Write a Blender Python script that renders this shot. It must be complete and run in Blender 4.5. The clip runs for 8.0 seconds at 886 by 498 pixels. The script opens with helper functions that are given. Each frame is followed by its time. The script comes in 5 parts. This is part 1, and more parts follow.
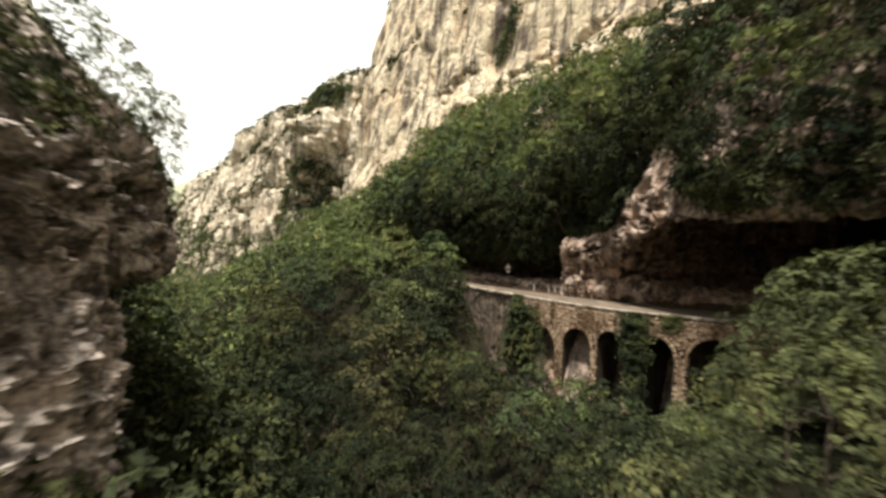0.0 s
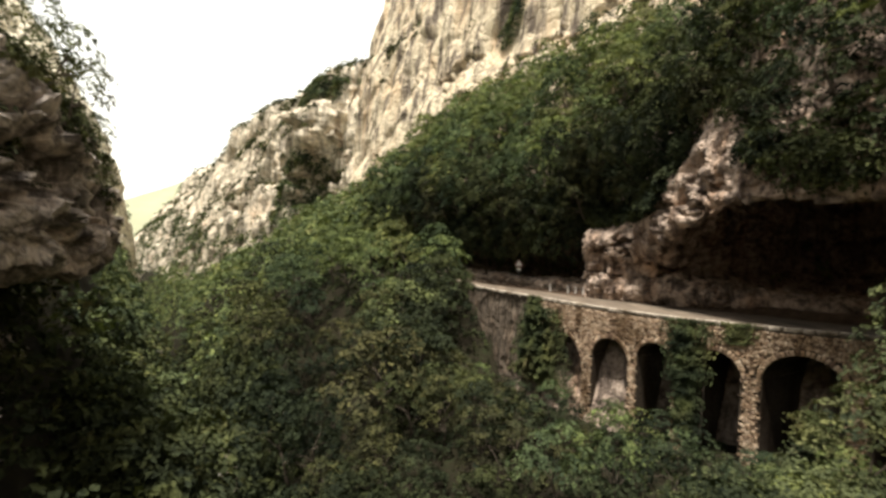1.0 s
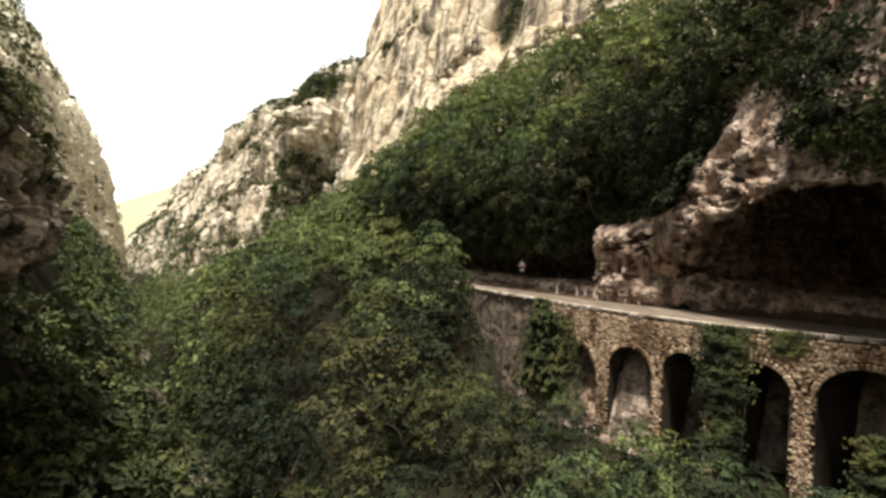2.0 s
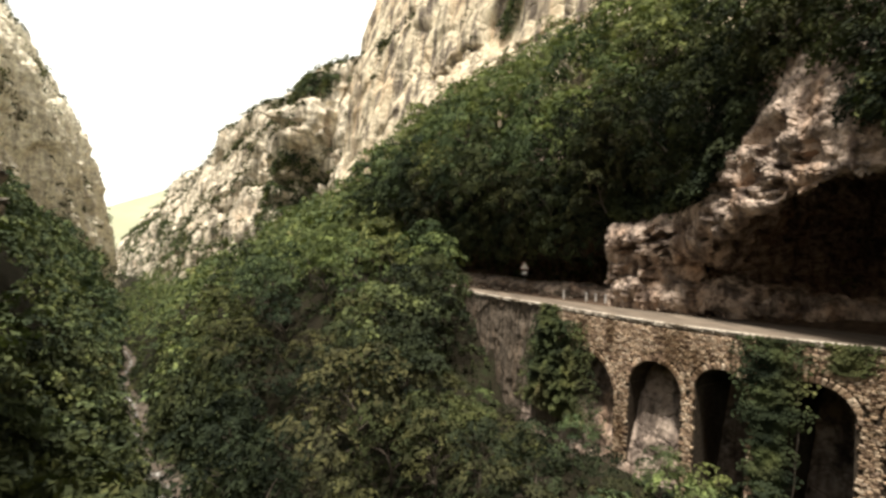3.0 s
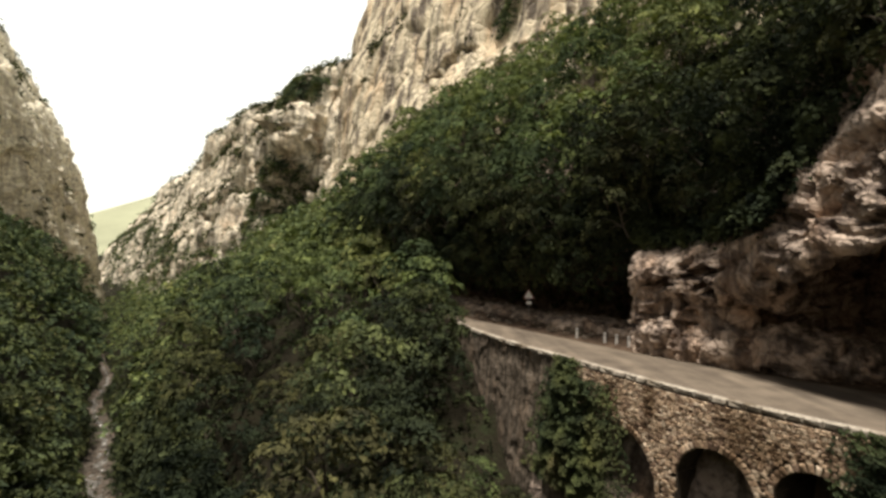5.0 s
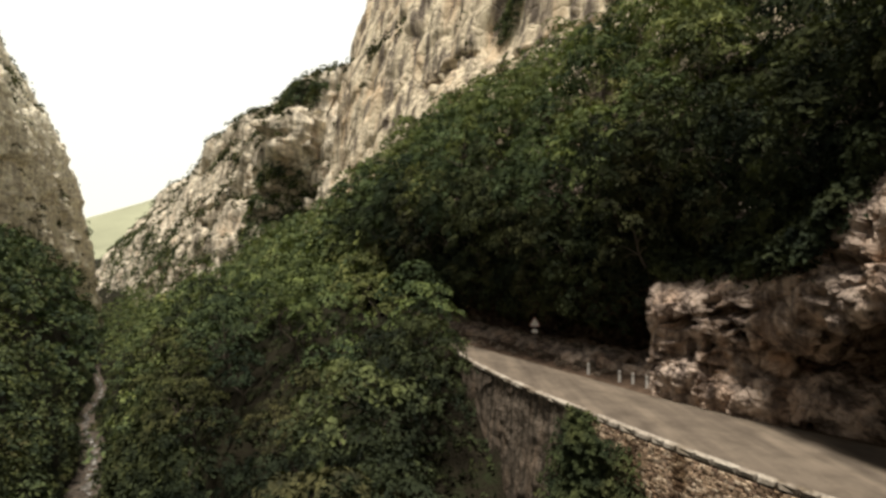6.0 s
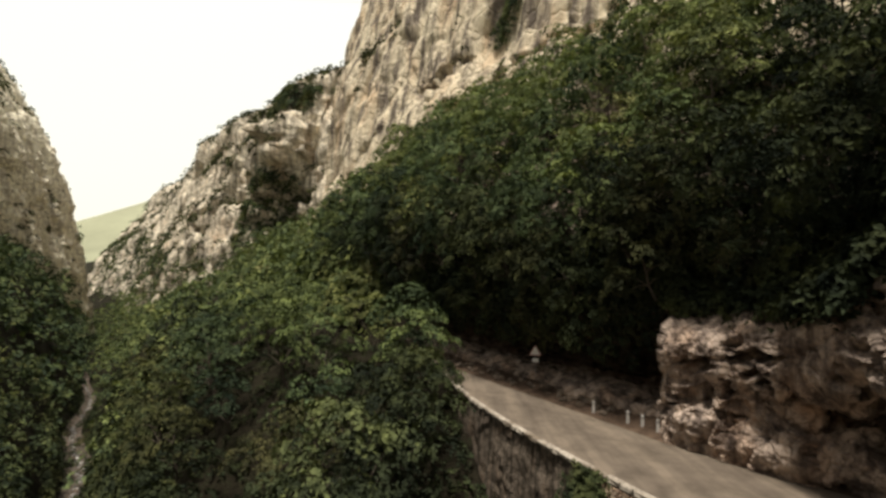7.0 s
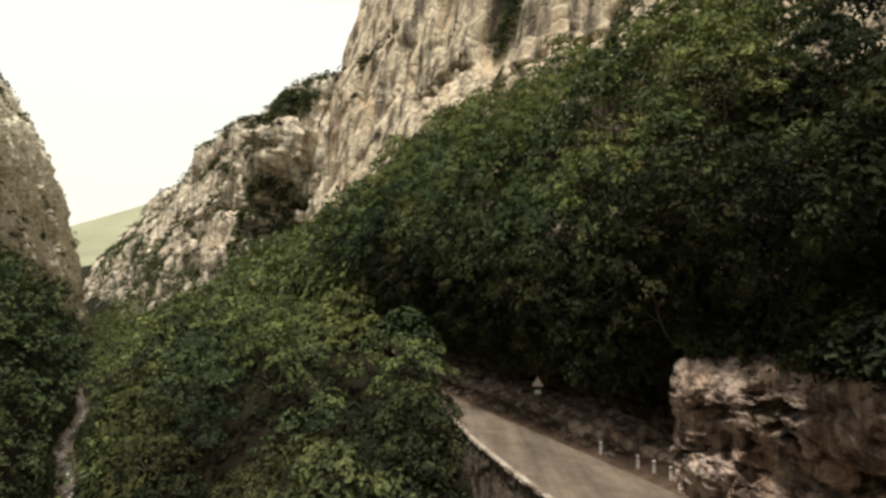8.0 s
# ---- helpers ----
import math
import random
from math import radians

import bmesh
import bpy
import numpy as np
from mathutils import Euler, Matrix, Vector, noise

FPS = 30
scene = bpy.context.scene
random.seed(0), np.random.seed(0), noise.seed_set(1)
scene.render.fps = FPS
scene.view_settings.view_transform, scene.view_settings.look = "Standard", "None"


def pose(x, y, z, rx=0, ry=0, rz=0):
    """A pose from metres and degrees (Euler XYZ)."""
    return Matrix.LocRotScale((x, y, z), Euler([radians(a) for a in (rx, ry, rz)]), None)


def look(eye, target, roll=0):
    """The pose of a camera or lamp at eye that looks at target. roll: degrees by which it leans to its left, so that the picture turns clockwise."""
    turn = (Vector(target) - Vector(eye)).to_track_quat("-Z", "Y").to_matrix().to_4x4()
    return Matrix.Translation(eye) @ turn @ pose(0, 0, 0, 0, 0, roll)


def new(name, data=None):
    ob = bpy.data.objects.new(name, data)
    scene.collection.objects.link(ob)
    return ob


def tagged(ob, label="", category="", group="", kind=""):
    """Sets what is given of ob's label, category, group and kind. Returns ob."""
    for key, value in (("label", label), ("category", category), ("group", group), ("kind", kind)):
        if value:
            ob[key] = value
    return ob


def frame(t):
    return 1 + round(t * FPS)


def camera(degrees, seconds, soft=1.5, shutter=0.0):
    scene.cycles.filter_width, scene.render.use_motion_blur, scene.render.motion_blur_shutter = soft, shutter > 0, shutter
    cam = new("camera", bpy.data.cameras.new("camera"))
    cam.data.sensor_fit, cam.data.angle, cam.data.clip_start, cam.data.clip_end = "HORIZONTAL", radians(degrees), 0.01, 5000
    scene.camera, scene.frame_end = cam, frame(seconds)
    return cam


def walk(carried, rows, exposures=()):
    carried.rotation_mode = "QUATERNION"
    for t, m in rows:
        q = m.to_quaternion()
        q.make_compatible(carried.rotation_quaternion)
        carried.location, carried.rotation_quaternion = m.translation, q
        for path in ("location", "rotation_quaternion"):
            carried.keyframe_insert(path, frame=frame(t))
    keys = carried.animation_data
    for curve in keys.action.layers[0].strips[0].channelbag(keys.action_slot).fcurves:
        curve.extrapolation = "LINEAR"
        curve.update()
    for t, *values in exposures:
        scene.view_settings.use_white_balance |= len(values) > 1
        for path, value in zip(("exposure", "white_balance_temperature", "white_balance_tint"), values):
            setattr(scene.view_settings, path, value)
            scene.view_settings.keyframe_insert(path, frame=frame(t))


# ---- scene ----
cam = camera(78.5, 8.0, soft=2.9, shutter=0.5)
PATH = [
    (0, (5.085, 2.6, 8.233), (5.005, 4.597, 8.173), -0.5),
    (0.1, (4.827, 5.478, 8.015), (4.75, 7.475, 7.953), -0.5),
    (0.2, (4.59, 8.128, 7.815), (4.516, 10.126, 7.75), -0.5),
    (0.3, (4.509, 9.037, 7.746), (4.436, 11.035, 7.68), -0.5),
    (0.5, (4.407, 10.173, 7.66), (4.335, 12.171, 7.593), -0.5),
    (1, (4.4, 14.175, 7.074), (4.318, 16.172, 7.013), -0.4),
    (1.5, (4.3, 17.432, 6.63), (4.221, 19.43, 6.574), -0.4),
    (3, (4.105, 26.78, 5.665), (4.045, 28.779, 5.631), -0.1),
    (3.5, (4.086, 29.347, 5.543), (4.027, 31.346, 5.513), -0.1),
    (4, (4.096, 31.996, 5.97), (4.056, 33.996, 5.945), -0.1),
    (4.5, (4.145, 34.244, 6.888), (4.106, 36.243, 6.867), -0.1),
    (6, (4.214, 40.73, 10.371), (4.171, 42.73, 10.36), -0.3),
    (6.5, (4.295, 42.495, 11.488), (4.257, 44.494, 11.48), -0.3),
    (7, (4.353, 44.168, 12.696), (4.323, 46.168, 12.688), -0.4),
    (7.5, (4.415, 45.553, 13.844), (4.385, 47.553, 13.837), -0.5),
    (8, (4.472, 46.865, 14.943), (4.446, 48.865, 14.943), -0.5),
]
walk(cam, [(t, look(eye, target, roll)) for t, eye, target, roll in PATH], [(0, 0.80), (1.5, 0.88), (3.5, 0.89), (4.5, 0.62), (6.0, 0.20), (8.0, 0.12)])

# ---- sky, sun ----
world = bpy.data.worlds.new("overcast_sky")
scene.world = world
world.use_nodes = True
wn = world.node_tree.nodes
wl = world.node_tree.links
sky = wn.new("ShaderNodeTexSky")
sky.sky_type = "NISHITA"
sky.sun_disc = False
sky.sun_elevation = radians(79.6)
sky.sun_rotation = radians(-155)
sky.dust_density = 4.0
# thin bright haze, whitest low down, over the clear sky
up = wn.new("ShaderNodeSeparateXYZ")
wl.new(wn.new("ShaderNodeTexCoord").outputs["Generated"], up.inputs[0])
veil = wn.new("ShaderNodeValToRGB")
veil.color_ramp.elements[0].position, veil.color_ramp.elements[0].color = 0.0, (1.0, 0.965, 0.80, 1)
veil.color_ramp.elements[1].position, veil.color_ramp.elements[1].color = 1.0, (0.15, 0.15, 0.148, 1)
for at, tone in ((0.40, (0.97, 0.96, 0.87, 1)), (0.55, (0.22, 0.22, 0.21, 1))):
    veil.color_ramp.elements.new(at).color = tone
wl.new(up.outputs["Z"], veil.inputs["Fac"])
gain = wn.new("ShaderNodeMix")
gain.data_type, gain.blend_type = "RGBA", "MULTIPLY"
gain.inputs[0].default_value = 1.0
gain.inputs[7].default_value = (11.2, 11.2, 11.2, 1)
wl.new(veil.outputs["Color"], gain.inputs[6])
haze = wn.new("ShaderNodeMix")
haze.data_type = "RGBA"
haze.inputs[0].default_value = 0.9
wl.new(sky.outputs[0], haze.inputs[6])
wl.new(gain.outputs[2], haze.inputs[7])
wl.new(haze.outputs[2], wn["Background"].inputs["Color"])
wn["Background"].inputs["Strength"].default_value = 0.1

sun = new("sun", bpy.data.lights.new("sun", "SUN"))
sun.data.energy = 5.0
sun.data.angle = radians(9)
sun.data.color = (1.0, 0.94, 0.85)
sun.matrix_world = look((-6, 17, 78), (0, 30, 0))


# ---- gorge frame: u across (into the right-hand mountain), v along, z up ----
CU, SU = math.cos(radians(31.57)), math.sin(radians(31.57))


def place(u, v, z):
    return Vector((CU * u - SU * v, SU * u + CU * v, z))


def place_np(p):
    p = np.asarray(p, float)
    return np.stack([CU * p[..., 0] - SU * p[..., 1], SU * p[..., 0] + CU * p[..., 1], p[..., 2]], -1)


GORGE = Matrix.Rotation(radians(31.57), 4, "Z")


def bend(x, xs, ys):
    return np.interp(x, xs, ys)


# ---- noise on arrays ----
_rng = np.random.RandomState(7)
_perm = np.concatenate([_rng.permutation(256)] * 3)
_grad = _rng.normal(size=(256, 3))
_grad /= np.linalg.norm(_grad, axis=1)[:, None]


def pnoise(p):
    p = np.asarray(p, float)
    i = np.floor(p).astype(int)
    f = p - i
    i &= 255
    w = f * f * f * (f * (f * 6 - 15) + 10)
    out = 0
    for a in (0, 1):
        for b in (0, 1):
            for c in (0, 1):
                h = _perm[_perm[_perm[(i[..., 0] + a) & 255] + ((i[..., 1] + b) & 255)] + ((i[..., 2] + c) & 255)]
                g = _grad[h]
                d = g[..., 0] * (f[..., 0] - a) + g[..., 1] * (f[..., 1] - b) + g[..., 2] * (f[..., 2] - c)
                wa = w[..., 0] if a else 1 - w[..., 0]
                wb = w[..., 1] if b else 1 - w[..., 1]
                wc = w[..., 2] if c else 1 - w[..., 2]
                out = out + wa * wb * wc * d
    return out * 1.6


def fbm(p, octaves=4, rough=0.5):
    out, amp, tot = 0, 1.0, 0.0
    p = np.asarray(p, float)
    for k in range(octaves):
        out = out + amp * pnoise(p * 2.0 ** k + 17.3 * k)
        tot += amp
        amp *= rough
    return out / tot


def cells(p, seed=0):
    """Distance to the nearest and second nearest scattered point, and a random value of the nearest one."""
    p = np.asarray(p, float)
    i = np.floor(p).astype(int)
    f = p - i
    d1 = np.full(p.shape[:-1], 9.0)
    d2 = np.full(p.shape[:-1], 9.0)
    val = np.zeros(p.shape[:-1])
    for a in (-1, 0, 1):
        for b in (-1, 0, 1):
            for c in (-1, 0, 1):
                h = _perm[_perm[_perm[(i[..., 0] + a) & 255] + ((i[..., 1] + b) & 255)] + ((i[..., 2] + c + seed) & 255)]
                q = _grad[h] * 0.45 + 0.5 + np.array((a, b, c)) - f
                d = np.sqrt((q * q).sum(-1))
                nearer = d < d1
                d2 = np.where(nearer, d1, np.minimum(d2, d))
                val = np.where(nearer, h / 255.0, val)
                d1 = np.minimum(d1, d)
    return d1, d2, val


# ---- mesh helpers ----
def mesh_np(name, verts, faces, mats=(), smooth=True):
    """A mesh from an array of points and an array of triangles or quads."""
    verts = np.asarray(verts, np.float32)
    faces = np.asarray(faces, np.int32)
    me = bpy.data.meshes.new(name)
    k = faces.shape[1]
    me.vertices.add(len(verts))
    me.vertices.foreach_set("co", verts.ravel())
    me.loops.add(faces.size)
    me.loops.foreach_set("vertex_index", faces.ravel())
    me.polygons.add(len(faces))
    me.polygons.foreach_set("loop_start", np.arange(0, faces.size, k, dtype=np.int32))
    me.polygons.foreach_set("use_smooth", np.full(len(faces), smooth))
    me.update(calc_edges=True)
    for m in (mats if isinstance(mats, (list, tuple)) else [mats]):
        me.materials.append(m)
    return me


def grid_faces(n, m, flip=False):
    i = np.arange(n * m).reshape(n, m)
    q = np.stack([i[:-1, :-1], i[1:, :-1], i[1:, 1:], i[:-1, 1:]], -1).reshape(-1, 4)
    return q[:, ::-1] if flip else q


def part(name, bm, material, parent, label=""):
    """Links a bmesh, or a mesh, as one mesh object under a thing or under a part."""
    if isinstance(bm, bmesh.types.BMesh):
        me = bpy.data.meshes.new(name)
        bm.to_mesh(me)
        bm.free()
        me.materials.append(material)
    else:
        me = bm
    ob = new(name, me)
    ob.parent = parent
    if label:
        ob["label"] = label
    return ob


def thing(name, label, category, group="", at=None):
    ob = new(name)
    if at is not None:
        ob.matrix_world = at
    return tagged(ob, label, category, group)


def grid_normals(p):
    a = np.gradient(p, axis=0)
    b = np.gradient(p, axis=1)
    n = np.cross(a, b)
    return n / np.maximum(np.linalg.norm(n, axis=-1, keepdims=True), 1e-9)


def loft(sections, vs, per):
    """Smooth surface through profiles (u, z) given at stations v; returns points (len(vs), rows, 3) in the gorge frame."""
    st = np.array([s[0] for s in sections], float)
    pr = np.array([s[1] for s in sections], float)
    k = pr.shape[1]
    t = np.linspace(0, k - 1, (k - 1) * per + 1)
    j = np.clip(t.astype(int), 0, k - 2)
    f = (t - j)[None, :, None]
    pad = np.concatenate([2 * pr[:, :1] - pr[:, 1:2], pr, 2 * pr[:, -1:] - pr[:, -2:-1]], 1)
    p0, p1, p2, p3 = pad[:, j], pad[:, j + 1], pad[:, j + 2], pad[:, j + 3]
    prof = p1 + 0.5 * f * (p2 - p0 + f * (2 * p0 - 5 * p1 + 4 * p2 - p3 + f * (3 * p1 - p0 - 3 * p2 + p3)))
    order = np.argsort(st)
    st, prof = st[order], prof[order]
    out = np.zeros((len(vs), len(t), 3))
    for a in range(len(t)):
        for b in range(2):
            out[:, a, 0 if b == 0 else 2] = np.interp(vs, st, prof[:, a, b])
    out[..., 1] = np.asarray(vs)[:, None]
    return out


def sec(v, *uz):
    return v, [(uz[i], uz[i + 1]) for i in range(0, len(uz), 2)]


# ---- materials ----
def material(name, rough=0.9):
    m = bpy.data.materials.new(name)
    m.use_nodes = True
    b = m.node_tree.nodes["Principled BSDF"]
    b.inputs["Roughness"].default_value = rough
    b.inputs["Specular IOR Level"].default_value = 0.06
    return m, m.node_tree.nodes, m.node_tree.links, b


def n_noise(N, L, vec, scale, detail=6, rough=0.6):
    t = N.new("ShaderNodeTexNoise")
    t.inputs["Scale"].default_value = scale
    t.inputs["Detail"].default_value = detail
    t.inputs["Roughness"].default_value = rough
    L.new(vec, t.inputs["Vector"])
    return t.outputs["Fac"]


def n_map(N, L, vec, scale):
    t = N.new("ShaderNodeMapping")
    t.inputs["Scale"].default_value = scale
    L.new(vec, t.inputs["Vector"])
    return t.outputs["Vector"]


def n_ramp(N, L, fac, stops):
    r = N.new("ShaderNodeValToRGB")
    while len(r.color_ramp.elements) < len(stops):
        r.color_ramp.elements.new(0.5)
    for e, (pos, col) in zip(r.color_ramp.elements, stops):
        e.position = pos
        e.color = (*col, 1) if len(col) == 3 else col
    L.new(fac, r.inputs["Fac"])
    return r.outputs["Color"]


def n_mix(N, L, fac, a, b, kind="MIX"):
    m = N.new("ShaderNodeMix")
    m.data_type = "RGBA"
    m.blend_type = kind
    for sock, val in ((m.inputs[0], fac), (m.inputs[6], a), (m.inputs[7], b)):
        if isinstance(val, bpy.types.NodeSocket):
            L.new(val, sock)
        elif isinstance(val, tuple):
            sock.default_value = (*val, 1)
        else:
            sock.default_value = val
    return m.outputs[2]


def n_bump(N, L, b, height, strength, distance):
    t = N.new("ShaderNodeBump")
    t.inputs["Strength"].default_value = strength
    t.inputs["Distance"].default_value = distance
    L.new(height, t.inputs["Height"])
    L.new(t.outputs["Normal"], b.inputs["Normal"])


def g3(x):
    return (x, x, x)


def rock_material(name, light, mid, dark, ochre, size, streak=0.5, patches=0.45, stain=0.0):
    """Limestone: two-scale mottling, dark runs of water stain down the face, ochre patches, fine relief; stained rock
    also has painted crevice shade.
    """
    m, N, L, b = material(name, 0.92)
    pos = N.new("ShaderNodeNewGeometry").outputs["Position"]
    big = n_noise(N, L, pos, 0.22 / size, 5, 0.6)
    fine = n_noise(N, L, pos, 1.7 / size, 8, 0.68)
    runs = n_noise(N, L, n_map(N, L, pos, (0.9 / size, 0.9 / size, 0.07 / size)), 1.0, 6, 0.62)
    warm = n_noise(N, L, n_map(N, L, pos, (0.35 / size, 0.35 / size, 0.16 / size)), 1.0, 4, 0.55)
    c = n_ramp(N, L, fine, [(0.34, dark), (0.46, mid), (0.62, light)])
    c2 = n_ramp(N, L, big, [(0.35, mid), (0.62, light)])
    c = n_mix(N, L, 0.45, c, c2)
    c = n_mix(N, L, n_ramp(N, L, warm, [(patches, g3(0.0)), (patches + 0.22, g3(0.75))]), c, ochre)
    c = n_mix(N, L, n_ramp(N, L, runs, [(0.39, g3(streak)), (0.54, g3(0.0))]), c, dark)
    if stain:
        old = n_noise(N, L, n_map(N, L, pos, (0.5 / size, 0.5 / size, 0.8 / size)), 1.0, 7, 0.66)
        c = n_mix(N, L, n_ramp(N, L, old, [(0.40, g3(stain)), (0.50, g3(0.0))]), c, dark)
        c = n_mix(N, L, n_ramp(N, L, old, [(0.58, g3(0.0)), (0.68, g3(0.35 * stain))]), c, light)
    crack = N.new("ShaderNodeTexVoronoi")
    crack.feature = "DISTANCE_TO_EDGE"
    crack.inputs["Scale"].default_value = 0.8 / size
    wob = N.new("ShaderNodeTexNoise")
    wob.inputs["Scale"].default_value = 0.9 / size
    wob.inputs["Detail"].default_value = 5
    L.new(pos, wob.inputs["Vector"])
    bent = N.new("ShaderNodeVectorMath")
    bent.operation = "MULTIPLY_ADD"
    L.new(wob.outputs["Color"], bent.inputs[0])
    bent.inputs[1].default_value = (1.5 * size, 1.5 * size, 1.5 * size)
    L.new(n_map(N, L, pos, (1, 1, 0.7)), bent.inputs[2])
    L.new(bent.outputs[0], crack.inputs["Vector"])
    # crevice shade put into the colour along the cracks of the relief
    if stain:
        c = n_mix(N, L, n_ramp(N, L, crack.outputs["Distance"], [(0.0, g3(0.5)), (0.045, g3(0.0))]), c, dark)
    L.new(c, b.inputs["Base Color"])
    h = n_mix(N, L, 0.35, fine, n_ramp(N, L, crack.outputs["Distance"], [(0.0, g3(0.0)), (0.12, g3(1.0))]))
    n_bump(N, L, b, h, 0.9, 0.35 * size)
    return m


M_CLIFF = rock_material("sunlit_limestone", (0.88, 0.79, 0.62), (0.70, 0.61, 0.46), (0.19, 0.165, 0.13), (0.60, 0.44, 0.30), 2.8, 0.8, 0.50, 0.6)
M_CLIFF_EAST = rock_material("streaked_limestone", (0.76, 0.665, 0.485), (0.54, 0.455, 0.325), (0.14, 0.115, 0.092), (0.54, 0.38, 0.235), 3.4, 1.0, 0.47)
M_ROCK = rock_material("weathered_limestone", (0.60, 0.485, 0.39), (0.44, 0.34, 0.27), (0.05, 0.036, 0.031), (0.46, 0.295, 0.19), 1.0, 0.7, 0.5, 0.7)
M_CLIFF_PALE = rock_material("cream_limestone", (0.96, 0.91, 0.73), (0.90, 0.83, 0.64), (0.32, 0.27, 0.205), (0.82, 0.68, 0.49), 2.2, 0.55, 0.55, 0.6)
M_WALLROCK = rock_material("dark_rubble", (0.27, 0.215, 0.165), (0.145, 0.115, 0.088), (0.045, 0.038, 0.028), (0.22, 0.155, 0.105), 0.45, 0.8, 0.5, 0.4)
M_BED = rock_material("wet_bed_rock", (0.17, 0.14, 0.11), (0.085, 0.07, 0.055), (0.03, 0.026, 0.022), (0.14, 0.10, 0.07), 0.6, 0.6, 0.5)
M_ROCK_NEAR = rock_material("brown_grey_limestone", (0.86, 0.77, 0.68), (0.62, 0.54, 0.475), (0.09, 0.077, 0.068), (0.68, 0.54, 0.435), 1.5, 0.8, 0.50, 0.8)


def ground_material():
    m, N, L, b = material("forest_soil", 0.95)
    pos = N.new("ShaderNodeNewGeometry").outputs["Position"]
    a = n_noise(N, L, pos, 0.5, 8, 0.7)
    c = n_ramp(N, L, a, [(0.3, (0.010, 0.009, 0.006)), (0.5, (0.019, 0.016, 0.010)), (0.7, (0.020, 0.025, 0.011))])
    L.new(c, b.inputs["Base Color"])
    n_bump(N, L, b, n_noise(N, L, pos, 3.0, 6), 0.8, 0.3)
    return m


M_GROUND = ground_material()


def leaf_material(name, tint, per_object=True, bough_size=0.42):
    """Leaves: the green shifts from tree to tree and from leaf to leaf; a little light passes through."""
    m, N, L, b = material(name, 0.8)
    geo = N.new("ShaderNodeNewGeometry")
    if per_object:
        tree = N.new("ShaderNodeObjectInfo").outputs["Random"]
    else:
        tree = n_noise(N, L, geo.outputs["Position"], 0.16, 3, 0.6)
        tree = n_ramp(N, L, tree, [(0.32, g3(0.0)), (0.68, g3(1.0))])
    dark, base, yellow, olive = tint
    c = n_ramp(N, L, tree, [(0.0, tuple(0.7 * x for x in dark)), (0.25, dark), (0.5, base), (0.8, yellow), (1.0, olive)])
    leaf = n_ramp(N, L, geo.outputs["Random Per Island"], [(0.0, g3(0.88)), (0.6, g3(1.0)), (1.0, g3(1.14))])
    c = n_mix(N, L, 1.0, c, leaf, "MULTIPLY")
    # random tone from bough to bough, standing in for lit clumps and dark gaps
    bough = n_noise(N, L, n_map(N, L, geo.outputs["Position"], (1, 1, 1.7)), bough_size, 3, 0.55)
    c = n_mix(N, L, 1.0, c, n_ramp(N, L, bough, [(0.34, (0.42, 0.45, 0.55)), (0.5, g3(1.0)), (0.66, (1.75, 1.7, 1.5))]), "MULTIPLY")
    L.new(c, b.inputs["Base Color"])
    tr = N.new("ShaderNodeBsdfTranslucent")
    L.new(n_mix(N, L, 1.0, c, (1.1, 1.2, 0.5), "MULTIPLY"), tr.inputs["Color"])
    mixer = N.new("ShaderNodeMixShader")
    mixer.inputs[0].default_value = 0.1
    L.new(b.outputs[0], mixer.inputs[1])
    L.new(tr.outputs[0], mixer.inputs[2])
    L.new(mixer.outputs[0], N["Material Output"].inputs["Surface"])
    return m


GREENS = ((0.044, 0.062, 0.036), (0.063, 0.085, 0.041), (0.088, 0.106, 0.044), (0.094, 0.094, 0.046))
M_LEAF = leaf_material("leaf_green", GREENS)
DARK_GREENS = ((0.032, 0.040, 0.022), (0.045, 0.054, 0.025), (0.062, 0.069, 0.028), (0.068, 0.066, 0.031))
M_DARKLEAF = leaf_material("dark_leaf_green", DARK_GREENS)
# shaded copy of the leaf greens: deep shade is put into the colour
SHADE_GREENS = ((0.021, 0.028, 0.016), (0.030, 0.037, 0.018), (0.041, 0.047, 0.020), (0.046, 0.046, 0.023))
M_SHADELEAF = leaf_material("shaded_leaf_green", SHADE_GREENS)
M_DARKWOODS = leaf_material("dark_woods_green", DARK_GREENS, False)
M_SHADEWOODS = leaf_material("shaded_woods_green", SHADE_GREENS, False)
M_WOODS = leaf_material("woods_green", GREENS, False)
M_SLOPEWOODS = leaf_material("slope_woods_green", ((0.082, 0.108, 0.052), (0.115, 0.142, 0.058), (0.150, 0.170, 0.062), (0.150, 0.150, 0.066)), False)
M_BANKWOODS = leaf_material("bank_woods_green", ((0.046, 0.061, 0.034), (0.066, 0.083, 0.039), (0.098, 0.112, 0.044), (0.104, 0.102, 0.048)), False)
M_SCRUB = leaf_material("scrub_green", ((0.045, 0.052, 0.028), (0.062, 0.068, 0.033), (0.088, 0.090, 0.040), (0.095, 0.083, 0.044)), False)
M_IVY = leaf_material("ivy_green", ((0.040, 0.052, 0.026), (0.062, 0.074, 0.032), (0.095, 0.100, 0.042), (0.10, 0.085, 0.042)), False)
M_PALE = leaf_material("pale_leaf_green", ((0.075, 0.088, 0.042), (0.095, 0.108, 0.048), (0.118, 0.124, 0.054), (0.105, 0.10, 0.05)))


